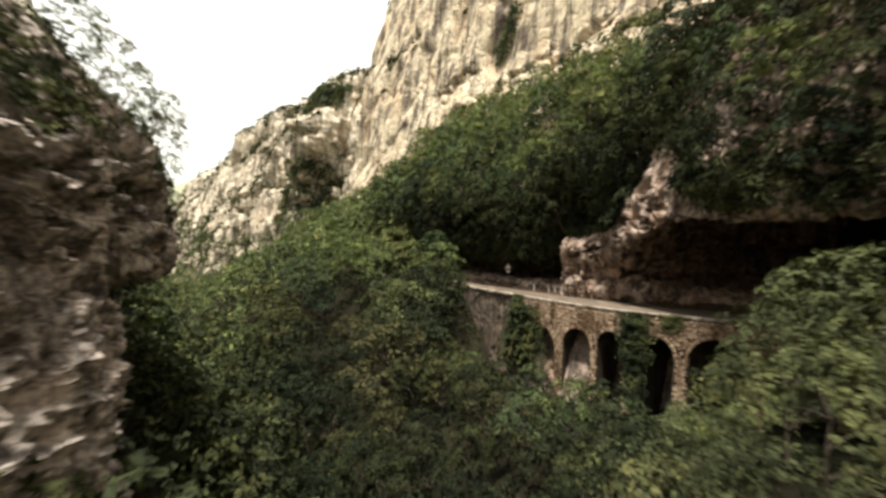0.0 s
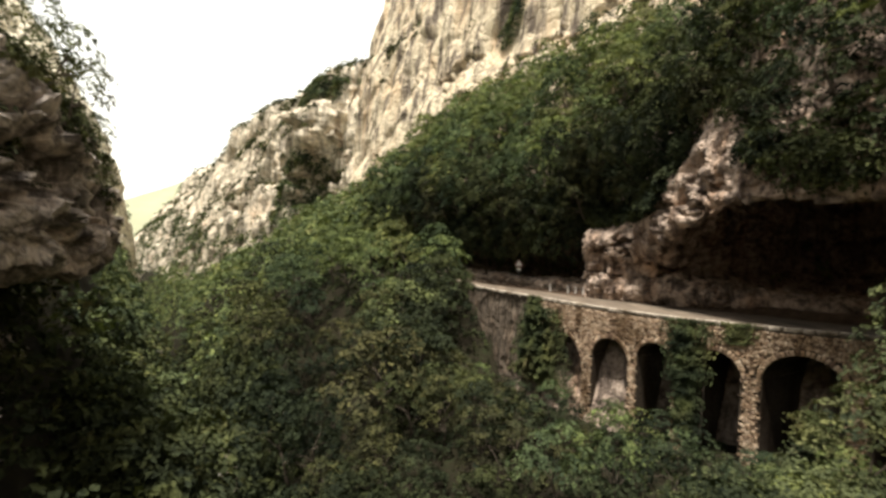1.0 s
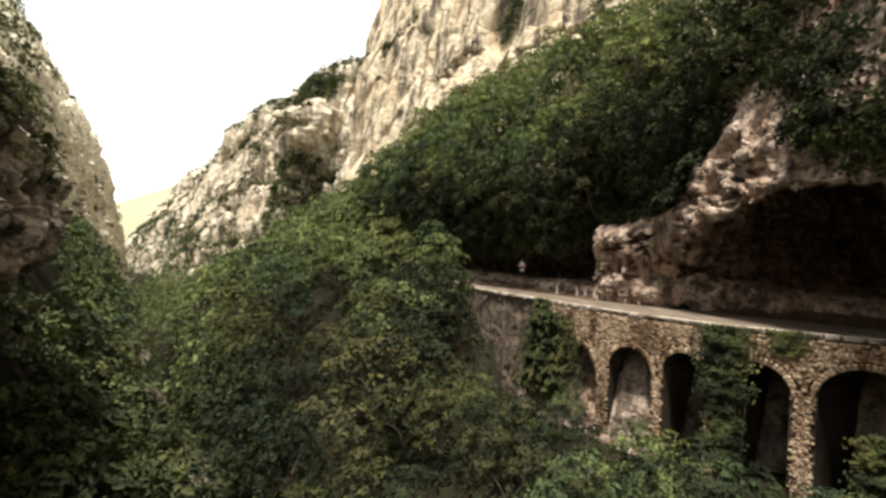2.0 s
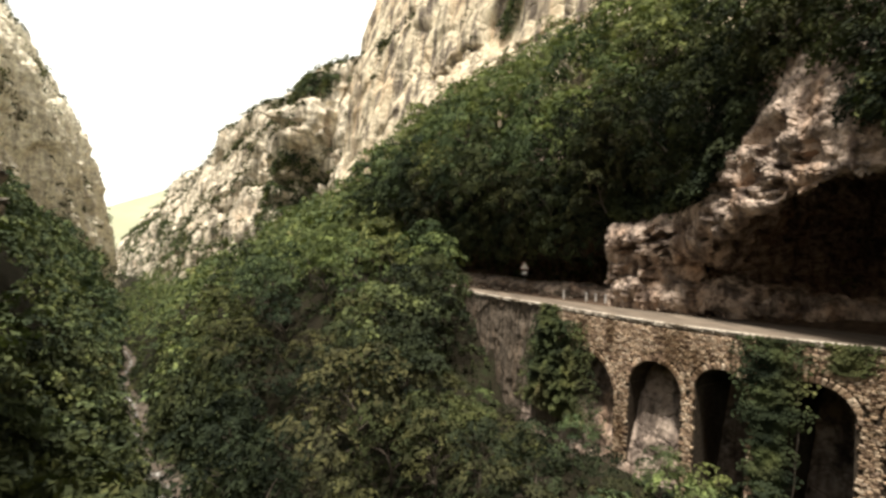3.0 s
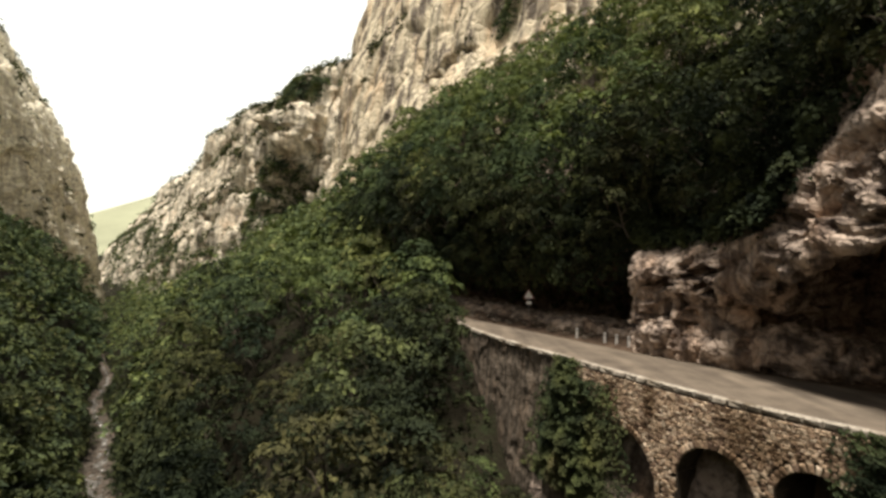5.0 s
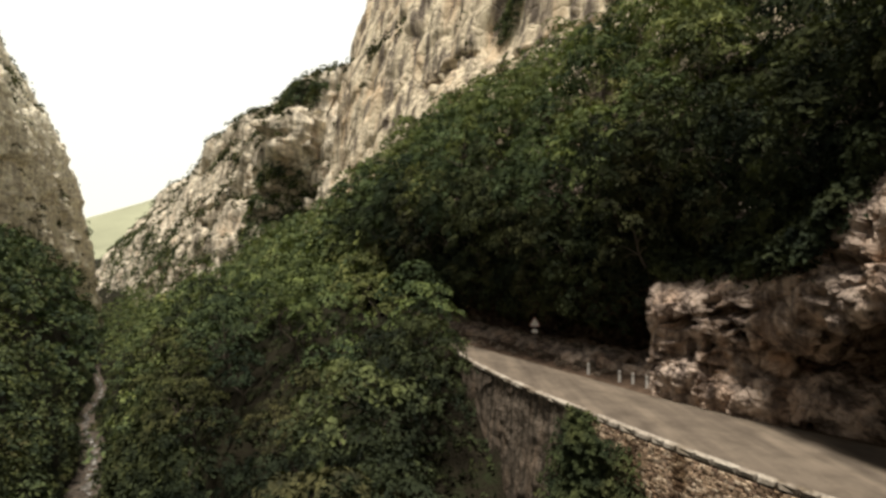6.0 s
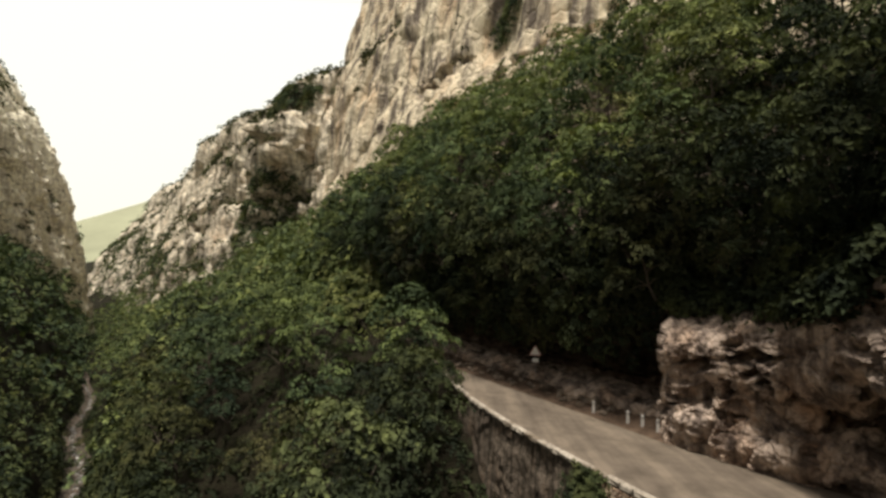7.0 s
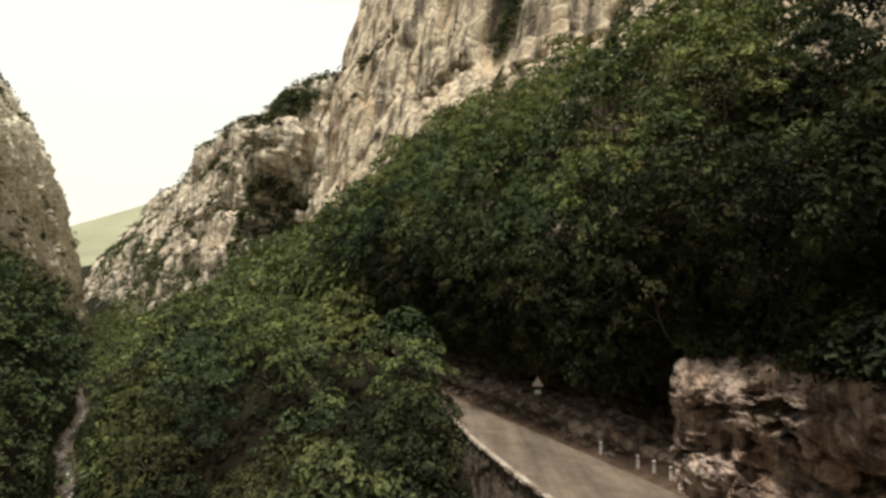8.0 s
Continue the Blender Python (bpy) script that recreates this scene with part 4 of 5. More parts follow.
def plant_rock_top():
    rng = np.random.RandomState(8)
    spots = []
    for k in range(2500):
        v = rng.uniform(6, 66)
        i = int(np.argmin(np.abs(P_ROADROCK[:, 0, 1] - v)))
        row = P_ROADROCK[i]
        j = rng.randint(int(len(row) * 0.72), len(row))
        u, _, z = row[j]
        least = float(leaf_line(v)) if v < 46 else 15.0
        gap = 2.6 if z < least + 1.5 else 4.0
        if z > least and all((u - a) ** 2 + (v - b) ** 2 + (z - c) ** 2 > gap * gap for a, b, c, d in spots):
            spots.append((float(u), float(v), float(z), z < least + 1.5))
    for u, v, z, low in spots:
        if low:
            plant(BUSH[rng.randint(3)], u + 0.4, v, z - 0.3, rng.uniform(0.9, 1.5), rng.uniform(0, 6.3), 60, "bush",
                  "small leafy bush clinging to the rock edge", "bushes on the rock edge", "bush")
        else:
            plant((SHADED if v > 44 and rng.rand() < 0.6 else SUNNY if v < 44 and rng.rand() < 0.25 else DIM if rng.rand() < 0.5 else BROADLEAF)[rng.randint(4)], u + 0.5, v, z - 0.8, rng.uniform(0.85, 1.2), rng.uniform(0, 6.3), rng.uniform(12, 28), "tree",
                  "leafy tree rooted on the rock above the road", "trees above the rock", "tree")
    # broad crowns that reach out over the hollow above the rock
    for k, v in enumerate(np.arange(45.5, 66, 2.7)):
        plant(((SHADED, SHADED, DIM)[k % 3] if v > 53 else SHADED)[k % 4], 66.4 + rng.uniform(-0.6, 0.6), v, 14.4 + 1.2 * math.sin(k * 1.7), rng.uniform(1.0, 1.3), rng.uniform(0, 6.3), rng.uniform(44, 56), "tree",
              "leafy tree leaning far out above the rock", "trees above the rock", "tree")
    # darkened leaf copy fills the hollow in place of its shade
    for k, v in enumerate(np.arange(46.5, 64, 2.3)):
        plant(SHADED[k % 4], 67.6 + rng.uniform(-0.5, 0.5), v, 9.6 + 0.8 * math.sin(k * 2.1), rng.uniform(0.7, 0.9), rng.uniform(0, 6.3), rng.uniform(36, 50), "tree",
              "evergreen tree in the hollow above the rock, leaves darkened for shade", "trees above the rock", "tree")
    # low crowns that close the hollow beside the road, its shade put into their leaves
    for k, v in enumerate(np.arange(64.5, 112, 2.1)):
        plant(SHADED[k % 4], 66.8 + rng.uniform(-0.5, 0.5) + 0.04 * max(0, v - 95), v, 3.5 + 0.6 * math.sin(k * 2.3), rng.uniform(0.72, 0.95), rng.uniform(0, 6.3), rng.uniform(48, 62), "tree",
              "evergreen tree hanging low beside the road, leaves darkened for shade", "evergreens above the road", "tree")


plant_rock_top()


def plant_front():
    rng = np.random.RandomState(9)
    for u, v, top, s in ((36, 14, 1.5, 1.0), (40, 18, 2.0, 1.0), (44, 14, 3.5, 1.1), (33, 20, -4.0, 0.9), (46, 20.5, 2.5, 0.9), (49, 17, 3.0, 0.9), (31, 14, -2.5, 0.9),
                         (49, 12, 4.0, 1.0), (52, 15, 3.5, 0.9), (41, 9, 2.0, 1.0), (36, 9, -0.5, 0.9), (30, 19, -5.0, 0.8), (36, 21, -3.5, 0.8), (42, 22.5, -1.5, 0.8), (35, 27, -7.5, 0.7), (40, 28, -7.0, 0.7), (45, 28, -7.5, 0.6)):
        plant(FEATHERY[rng.randint(2)], u, v, top - 8.6 * s, s, rng.uniform(0, 6.3), 0, label="feathery light green tree below the viaduct", group="trees before the viaduct")
    ok = lambda u, v: not (u > 47 and v > 30) and u > 22
    for u, v in scatter(rng, 22, 48, 24, 64, 3.4, 900, ok):
        s = rng.uniform(0.7, 1.0)
        if u > 42:
            s = 0.5
        plant((SHADED if rng.rand() < (0.9 if u < 36 else 0.1) else DIM if u < (46 if v > 42 else 36) else SUNNY if rng.rand() < 0.5 else BROADLEAF)[rng.randint(4)], u, v, gz(u, v) - 0.3, s, rng.uniform(0, 6.3), rng.uniform(0, 10), group="trees before the viaduct")
    for u, v, z, s in ((50.5, 20.5, -1.0, 1.25), (52, 17.0, -1.0, 1.35), (50.8, 23.5, -1.5, 0.9)):
        plant(PALE[rng.randint(2)], u, v, z, s, rng.uniform(0, 6.3), 0, label="pale-leaved tree at the edge of the road", group="trees at the roadside")


plant_front()


def woods(name, spots, size, leaves, lobes, R, mat, label, seed, hi=4.0):
    """Far woodland as one mass of clumped crowns."""
    rng = np.random.RandomState(seed)
    protos = [crown_points(np.random.RandomState(seed + 7 + k), R, R * 1.25, lobes, leaves, size) for k in range(5)]
    out = []
    for u, v, z in spots:
        p = protos[rng.randint(5)] * rng.choice([0.62, 0.8, 1.0, 1.2, 1.45])
        a = rng.uniform(0, 6.3)
        ca, sa = math.cos(a), math.sin(a)
        p = np.stack([p[:, 0] * ca - p[:, 1] * sa, p[:, 0] * sa + p[:, 1] * ca, p[:, 2]], -1)
        out.append(p + np.array(place(u, v, z + hi * rng.uniform(0.6, 1.1))))
    out = np.concatenate(out)
    ob = new(name, mesh_np(name, out, quads(len(out)), mat, False))
    tagged(ob, label, "woods", kind="stuff")


def far_woods():
    rng = np.random.RandomState(12)
    # other bank
    spots = [(u, v, gz(u, v)) for u, v in scatter(rng, -30, 16, 58, 190, 3.6, 4500, lambda u, v: u < float(stream_u(v)) - (6.5 if v < 150 else 5.0) and not (v < 64 and u > -12))]
    woods("woods", spots, 0.66, 25, 8, 3.0, M_BANKWOODS, "dense green wood on the steep far bank", 100)
    spots = [(u, v, gz(u, v)) for u, v in scatter(rng, -45, 12, 190, 440, 5.5, 3500, lambda u, v: u < float(stream_u(v)) - 4)]
    woods("woods", spots, 1.3, 18, 7, 4.2, M_WOODS, "dense green wood on the steep far bank", 120)
    # this bank beyond the mound
    spots = [(u, v, gz(u, v)) for u, v in scatter(rng, 17, 74, 128, 300, 6.6, 4500, lambda u, v: u > float(stream_u(v)) + 8.0)]
    spots += [(u, v, gz(u, v)) for u, v in scatter(rng, 0, 60, 300, 520, 6.5, 2500, lambda u, v: u > float(stream_u(v)) + 1)]
    woods("woods", spots, 0.8, 25, 8, 4.0, M_SLOPEWOODS, "dense green wood on the near bank", 140, 2.5)
    # wooded slope below the high cliff
    spots = [(u, v, z) for arc, v, u, z in REST]
    for k in range(260):
        v = rng.uniform(116, 200)
        z = rng.uniform(-1, float(bend(v, [116, 150, 200], [20, 12, 5])))
        spots.append((slope_surface(v, max(z, 6)) + 1.0, v, z - 2.0))
    spots += [(u, v, gz(u, v)) for u, v in scatter(rng, 62, 101, 40, 290, 4.6, 8000, lambda u, v: v > 135 or (u > 76 and v > 45))]
    woods("woods", spots, 0.75, 25, 8, 3.6, M_SLOPEWOODS, "sloping wood at the foot of the high cliff", 160, 3.0)
    # thickets on the steep banks of the stream
    spots = []
    for k in range(340):
        v = rng.uniform(58, 150)
        d = rng.uniform(-3.5, 6.5) if v < 86 else rng.uniform(6.2, 10)
        u = float(stream_u(v)) + d
        spots.append((u, v, gz(u, v) - 1.5))
    for k in range(190):
        v = rng.uniform(56, 112)
        u = float(stream_u(v)) - rng.uniform(2.5 if v < 86 else 6.2, 14)
        spots.append((u, v, gz(u, v) - 1.0))
    for k in range(150):
        v = rng.uniform(118, 215)
        u = float(stream_u(v)) + rng.uniform(6.0, 14)
        spots.append((u, v, gz(u, v) - 0.5))
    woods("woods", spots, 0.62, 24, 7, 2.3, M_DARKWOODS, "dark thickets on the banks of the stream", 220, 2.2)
    spots = []
    for k in range(520):
        v = rng.uniform(88, 300)
        u = float(stream_u(v)) + rng.choice([-1, 1]) * rng.uniform(3.6 if v < 200 else 1.6, 6.2)
        spots.append((u, v, gz(u, v) - 0.3))
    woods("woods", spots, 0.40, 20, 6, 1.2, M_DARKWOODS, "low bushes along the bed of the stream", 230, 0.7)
    # tall dark trees on the bank below the crag
    spots = []
    for k in range(150):
        v = rng.uniform(54, 102)
        spots.append((rng.uniform(6, 16.5), v, -12.5 - (v - 60) * 0.22 - rng.uniform(0, 7)))
    woods("woods", spots, 0.6, 28, 8, 2.9, M_DARKWOODS, "tall dark trees on the bank below the crag", 240, 0.6)
    # valley floor near the stream and behind the first crag
    spots = [(u, v, gz(u, v)) for u, v in scatter(rng, -8, 24, 20, 62, 4.0, 1200, lambda u, v: True)]
    woods("woods", spots, 0.66, 24, 8, 2.6, M_DARKWOODS, "dark green trees on the gorge floor", 180, 2.5)


far_woods()


def cliff_scrub(name, P, seed, size, R, count, label, patch=22.0, thr=0.16, up=0.45, crest=0.0, sign=1, n_leaf=30, crest_at=0.62):
    """Dark bushes on the ledges of a cliff, in drifts, thicker near its crest."""
    rng = np.random.RandomState(seed)
    n = grid_normals(P) * sign
    d = fbm(P / np.array((patch, patch, patch * 0.8)) + seed * 3.1, 3)
    h = np.linspace(0, 1, P.shape[1])[None, :]
    score = d + 0.5 * (n[..., 2] - up) + crest * np.clip((h - crest_at) / 0.2, 0, 1)
    idx = np.argwhere(score > thr)
    pick = idx[rng.permutation(len(idx))[:count]]
    out = []
    for a, b in pick:
        r = R * rng.uniform(0.5, 1.35)
        p = puff(rng, np.zeros(3), np.array((r, r, r * 0.7)), n_leaf, size)
        out.append(p + place_np(P[a, b]) + np.array((0, 0, 0.2 * r)))
    out = np.concatenate(out)
    ob = new(name, mesh_np(name, out, quads(len(out)), M_SCRUB, False))
    tagged(ob, label, "scrub", kind="stuff")


cliff_scrub("scrub", P_HIGH, 3, 1.1, 2.0, 420, "dark green scrub on the cliff ledges", 34.0, 0.30, 0.45, 0.0, -1, 20)
cliff_scrub("scrub", P_SPUR[:, 20:], 4, 1.6, 3.0, 2600, "dark green scrub on the far spur", 30.0, 0.06, 0.5, 0.34, -1, 24, 0.66)
cliff_scrub("scrub", P_BUTT[:, 20:], 5, 1.3, 2.8, 600, "dark green scrub on the far buttress", 40.0, 0.22, 0.5, 0.0, 1, 24)
cliff_scrub("scrub", P_WEST[100:, 135:], 6, 0.38, 0.9, 1700, "grey-green scrub hanging on the near crag", 6.0, 0.16, 0.4, 0.36, 1, 28, 0.12)


def gully_wood():
    rng = np.random.RandomState(41)
    v, z = P_SPUR[..., 1], P_SPUR[..., 2]
    wave = 0.5 * fbm(P_SPUR / 14.0, 3)
    inside = ((v - 297) / 13) ** 2 + ((z - 28) / 21) ** 2 + wave < 1
    inside |= (((v - 312) / 26) ** 2 + ((z - 84) / 8) ** 2 + wave < 1)
    idx = np.argwhere(inside)
    foot = np.argwhere((z < 6 + 34 * wave + 0.14 * np.clip(v - 400, 0, 140)) & (v > 292) & (v < 700) & (z > -40))
    picks = np.concatenate([idx[rng.permutation(len(idx))[:900]], foot[rng.permutation(len(foot))[:1500]]])
    out = []
    for a, b in picks:
        r = rng.uniform(1.8, 3.6)
        out.append(puff(rng, np.zeros(3), np.array((r, r, r * 0.85)), 26, 1.4) + place_np(P_SPUR[a, b]) + np.array((0, 0, 0.25 * r)))
    # bushes down the corner of the far buttress
    v, z = P_BUTT[..., 1], P_BUTT[..., 2]
    crest = np.argwhere((v > 440) & (v < 466) & (z > 10) & (fbm(P_BUTT / 16.0 + 5, 3) > 0.06))
    for a, b in crest[rng.permutation(len(crest))[:170]]:
        r = rng.uniform(1.4, 3.2)
        out.append(puff(rng, np.zeros(3), np.array((r, r, r * 0.85)), 26, 1.2) + place_np(P_BUTT[a, b]) + np.array((0, 0, 0.25 * r)))
    # bushes in the hollow of the near cliff
    v, z = P_HIGH[..., 1], P_HIGH[..., 2]
    clump = np.argwhere(((v - 144) / 6) ** 2 + ((z - 72 + 0.6 * (v - 144)) / 9) ** 2 + 0.6 * fbm(P_HIGH / 6.0, 3) < 1)
    for a, b in clump[rng.permutation(len(clump))[:150]]:
        r = rng.uniform(1.0, 2.0)
        out.append(puff(rng, np.zeros(3), np.array((r, r, r * 0.85)), 40, 0.6) + place_np(P_HIGH[a, b]) + np.array((0, 0, 0.25 * r)))
    out = np.concatenate(out)
    ob = new("woods", mesh_np("woods", out, quads(len(out)), M_BANKWOODS, False))
    tagged(ob, "dark wood in the gully and along the foot of the cliff", "woods", kind="stuff")


gully_wood()


SPARSE = tree_kinds(2, M_PALE, R=2.6, H=3.2, height=3.2, lobes=16, leaves=60, size=0.30, seed=90)


def plant_crag():
    rng = np.random.RandomState(21)
    for u, v, z, s in ((7.0, 55, 15.5, 0.9), (6.3, 51, 16.5, 1.0), (7.6, 58, 13.6, 0.7), (4.5, 53, 19.0, 1.0), (3.0, 47, 19.5, 1.0), (5.2, 58, 17.0, 0.9), (0.5, 50, 22.0, 1.1), (8.4, 57, 10.5, 0.5)):
        plant(SPARSE[rng.randint(2)], u, v, z - 0.5, s * 0.75, rng.uniform(0, 6.3), -22, "tree", "thin sparse-leaved tree on the edge of the crag", "trees on the crag", "tree")


plant_crag()


def undergrowth():
    """Low shrubs that hide the soil of the near bank."""
    rng = np.random.RandomState(23)
    out = []
    for k in range(3000):
        u, v = rng.uniform(19, 54), rng.uniform(8, 135)
        if u > float(edge_u(v)) - 0.6 or u < float(stream_u(v)) + 2.5:
            continue
        r = rng.uniform(0.5, 1.0)
        if u > 45 and v < 66:
            r *= 0.6
        p = puff(rng, np.zeros(3), np.array((r, r, r * 0.8)), 15, 0.46)
        out.append(p + np.array(place(u, v, gz(u, v) + 0.2)))
    out = np.concatenate(out)
    # shade under the trees is painted in with the darkened green
    ob = new("undergrowth", mesh_np("undergrowth", out, quads(len(out)), M_SHADEWOODS, False))
    tagged(ob, "low green shrubs and brambles under the trees", "undergrowth", kind="stuff")


undergrowth()


# ---- stream ----
def build_stream():
    vs = np.arange(60, 300, 1.5)
    t = np.linspace(-1, 1, 7)
    U = stream_u(vs)[:, None] + t[None, :] * (bend(vs, [60, 100, 160, 200, 300], [1.3, 1.7, 1.6, 0.9, 0.4]) * (1 + 0.7 * fbm(np.stack([vs / 5, 0 * vs + 4, 0 * vs], -1), 2)))[:, None] + 1.6 * fbm(np.stack([vs / 9, 0 * vs, 0 * vs], -1), 3)[:, None]
    V = np.repeat(vs[:, None], 7, 1)
    Z = stream_z(vs)[:, None] + 0.9 + 0.35 * fbm(np.stack([U / 2, V / 3, 0 * U], -1), 3)
    ob = new("stream", mesh_np("stream", place_np(np.stack([U, V, Z], -1)).reshape(-1, 3), grid_faces(len(vs), 7, True), M_WATER))
    tagged(ob, "narrow foaming white mountain stream", "water", kind="structure")


build_stream()


def build_bed():
    vs = np.arange(60, 330, 1.2)
    t = np.linspace(-1, 1, 13)
    U = stream_u(vs)[:, None] + t[None, :] * bend(vs, [60, 115, 170, 220, 300], [4.0, 4.4, 4.0, 2.4, 1.5])[:, None]
    V = np.repeat(vs[:, None], 13, 1)
    Z = stream_z(vs)[:, None] + 0.8 + 0.9 * t[None, :] ** 2 + 0.7 * fbm(np.stack([U / 1.4, V / 1.6, 0 * U], -1), 4)
    ob = new("stream_bed", mesh_np("stream_bed", place_np(np.stack([U, V, Z], -1)).reshape(-1, 3), grid_faces(len(vs), 13, True), M_BED, False))
    tagged(ob, "brown rocky bed of the stream", "stream bed", kind="structure")


build_bed()


# ---- viaduct masonry ----
def stone_proto(seed):
    """A rough squared stone of unit size: face towards -y, bed in the wall."""
    rng = np.random.RandomState(seed)
    j = lambda a: rng.uniform(-a, a)
    back = [(-0.5, 0.4, -0.5), (0.5, 0.4, -0.5), (0.5, 0.4, 0.5), (-0.5, 0.4, 0.5)]
    rim = [(x * 0.97 + j(0.03), -0.25 + j(0.1), z * 0.96 + j(0.03)) for x, y, z in back]
    front = [(x * 0.74 + j(0.07), -0.5 + j(0.12), z * 0.7 + j(0.07)) for x, y, z in back]
    v = np.array(back + rim + front)
    f = []
    for a in (0, 4):
        for k in range(4):
            f.append((a + k, a + (k + 1) % 4, a + 4 + (k + 1) % 4, a + 4 + k))
    f.append((8, 9, 10, 11))
    return v, np.array(f)


PROTOS = [stone_proto(k) for k in range(9)]
STONE_MESHES = [mesh_np("stone", v, f, M_STONE, False) for v, f in PROTOS]
COPING_MESHES = [mesh_np("coping_stone", v, f, M_COPING, False) for v, f in PROTOS[:4]]


def stone_matrix(v, z, length, height, depth, turn=0.0, proud=0.0):
    p = face(np.array(v), np.array(z))
    q = face(np.array(v + 0.05), np.array(z))
    t = (place(*q) - place(*p)).normalized()
    n = Vector((t.y, -t.x, 0))
    if n.dot(place(1, 0, 0)) < 0:
        n = -n
    up = n.cross(t)
    if up.z < 0:
        t = -t
        up = n.cross(t)
    c, s_ = math.cos(turn), math.sin(turn)
    a, b = t * c + up * s_, up * c - t * s_
    m = Matrix.Identity(4)
    for k in range(3):
        m[k][0], m[k][1], m[k][2] = a[k] * length, n[k] * depth, b[k] * height
    o = place(*p) + n * (depth * 0.12 - proud)
    m[0][3], m[1][3], m[2][3] = o
    return m


def lay_masonry():
    rng = np.random.RandomState(31)
    near, rest = [], []
    ring = 0.42

    def put(m, v, z):
        k = rng.randint(len(PROTOS))
        if 38.5 < v < 50.5 and z > -4.6 and len(near) < 300:
            near.append((m, k))
        else:
            rest.append((m, k))

    for a, b, crown in ARCHES:
        r = (b - a) / 2
        c = (a + b) / 2
        n = int(math.pi * r / 0.27)
        for i in range(n):
            t = math.pi * (i + 0.5) / n
            rr = r + ring / 2
            v = c + math.cos(t) * rr
            z = crown - r * 0.92 + math.sin(t) * (r * 0.92 + ring / 2)
            put(stone_matrix(v, z, 0.25, ring, 0.22, 0.0 if abs(math.cos(t)) > 0.97 else t - math.pi / 2, 0.03), v, z)
    z = -0.42
    while z > -12.0:
        h = rng.uniform(0.12, 0.2)
        v = 15.2 + rng.uniform(0, 0.3)
        while v < 57.5:
            w = rng.uniform(0.18, 0.42)
            vc, zc = v + w / 2, z - h / 2 + float(edge_z(v))
            hit = False
            for a, b, crown in ARCHES:
                r = (b - a) / 2
                c = (a + b) / 2
                sp = crown - r * 0.92
                if zc > sp:
                    if ((vc - c) / (r + ring + 0.1)) ** 2 + ((zc - sp) / (r * 0.92 + ring + 0.06)) ** 2 < 1:
                        hit = True
                elif a + 0.02 < vc + w / 2 and vc - w / 2 < b - 0.02:
                    hit = True
            if not hit:
                put(stone_matrix(vc, zc, w * 0.97, h * 0.95, rng.uniform(0.16, 0.26), rng.uniform(-0.03, 0.03)), vc, zc)
            v += w
        z -= h
    V, F, base = [], [], 0
    for m, k in rest:
        pv, pf = PROTOS[k]
        a = np.array(m)
        V.append(pv @ a[:3, :3].T + a[:3, 3])
        F.append(pf + base)
        base += len(pv)
    ob = new("stonework", mesh_np("stonework", np.concatenate(V), np.concatenate(F), M_STONE, False))
    ob.parent = VIADUCT
    ob["kind"] = "stuff"
    for m, k in near:
        o = new("stone", STONE_MESHES[k])
        o.parent = VIADUCT_WALL
        o.matrix_basis = m
    v = 15.0
    while v < 84:
        w = rng.uniform(0.7, 1.3)
        o = new("coping_stone", COPING_MESHES[rng.randint(4)])
        o.parent = VIADUCT
        vc = v + w / 2
        o.matrix_basis = stone_matrix(vc, float(edge_z(vc)) - 0.16, w * 1.04, 0.30, 0.46, 0.0, -0.10)
        v += w


lay_masonry()


# ---- climbing plants on the wall ----
def ivy(seed, v0, v1, z0, z1, thick, n, size, label, taper=0.5):
    rng = np.random.RandomState(seed)
    t = rng.rand(n) ** 0.9
    z = z0 + (z1 - z0) * t
    mid = (v0 + v1) / 2 + 0.5 * fbm(np.stack([z / 2.0, 0 * z + seed, 0 * z], -1), 3)
    half = (v1 - v0) / 2 * (1 - taper * t + 0.55 * fbm(np.stack([z / 1.1, 0 * z + seed + 9, 0 * z], -1), 3))
    w = np.clip(rng.normal(0, 0.5, n), -1.3, 1.3)
    v = mid + half * w
    lump = 0.5 + 0.9 * fbm(np.stack([v / 1.0, z / 0.9, 0 * z + seed], -1), 3)
    out = thick * np.clip(lump * np.clip(1 - w * w, 0.05, 1) ** 0.5, 0.03, 2) * rng.uniform(0.6, 1.0, n)
    p = face(v, z)
    p[:, 0] -= out + 0.06
    nrm = place_np(np.tile(np.array((-1.0, 0, 0.5)), (n, 1)))
    q = leaf_quads(place_np(p), nrm, size, rng)
    root = new("ivy", mesh_np("ivy", q, quads(len(q)), M_IVY, False))
    tagged(root, label, "ivy", "ivy on the viaduct")
    for k in range(4):
        bm = bmesh.new()
        v = (v0 + v1) / 2 + rng.uniform(-0.35, 0.35) * (v1 - v0)
        prev = None
        for z in np.linspace(z1, z0, 9):
            v += rng.uniform(-0.15, 0.15)
            pt = place(*face(np.array(v), np.array(z))) - place(0.12, 0, 0)
            if prev is not None:
                limb(bm, prev, pt, 0.03, 0.025, 4)
            prev = pt
        bmesh.ops.remove_doubles(bm, verts=bm.verts, dist=0.02)
        part("stem", bm, M_BARK, root, "brown woody stem")


ivy(1, 36.9, 40.7, -0.2, -9.5, 0.5, 5600, 0.24, "green ivy curtain hanging over a pier of the viaduct", 0.55)
ivy(2, 54.2, 59.6, -1.2, -9.5, 1.3, 11000, 0.27, "dense climbing bush covering the end of the viaduct", -0.8)
ivy(3, 56.6, 59.6, -0.1, -3.2, 0.5, 1800, 0.26, "green ivy tuft at the top of the wall", 0.1)
ivy(4, 34.0, 36.5, -0.1, -1.8, 0.25, 700, 0.24, "thin ivy below the road edge", 0.3)
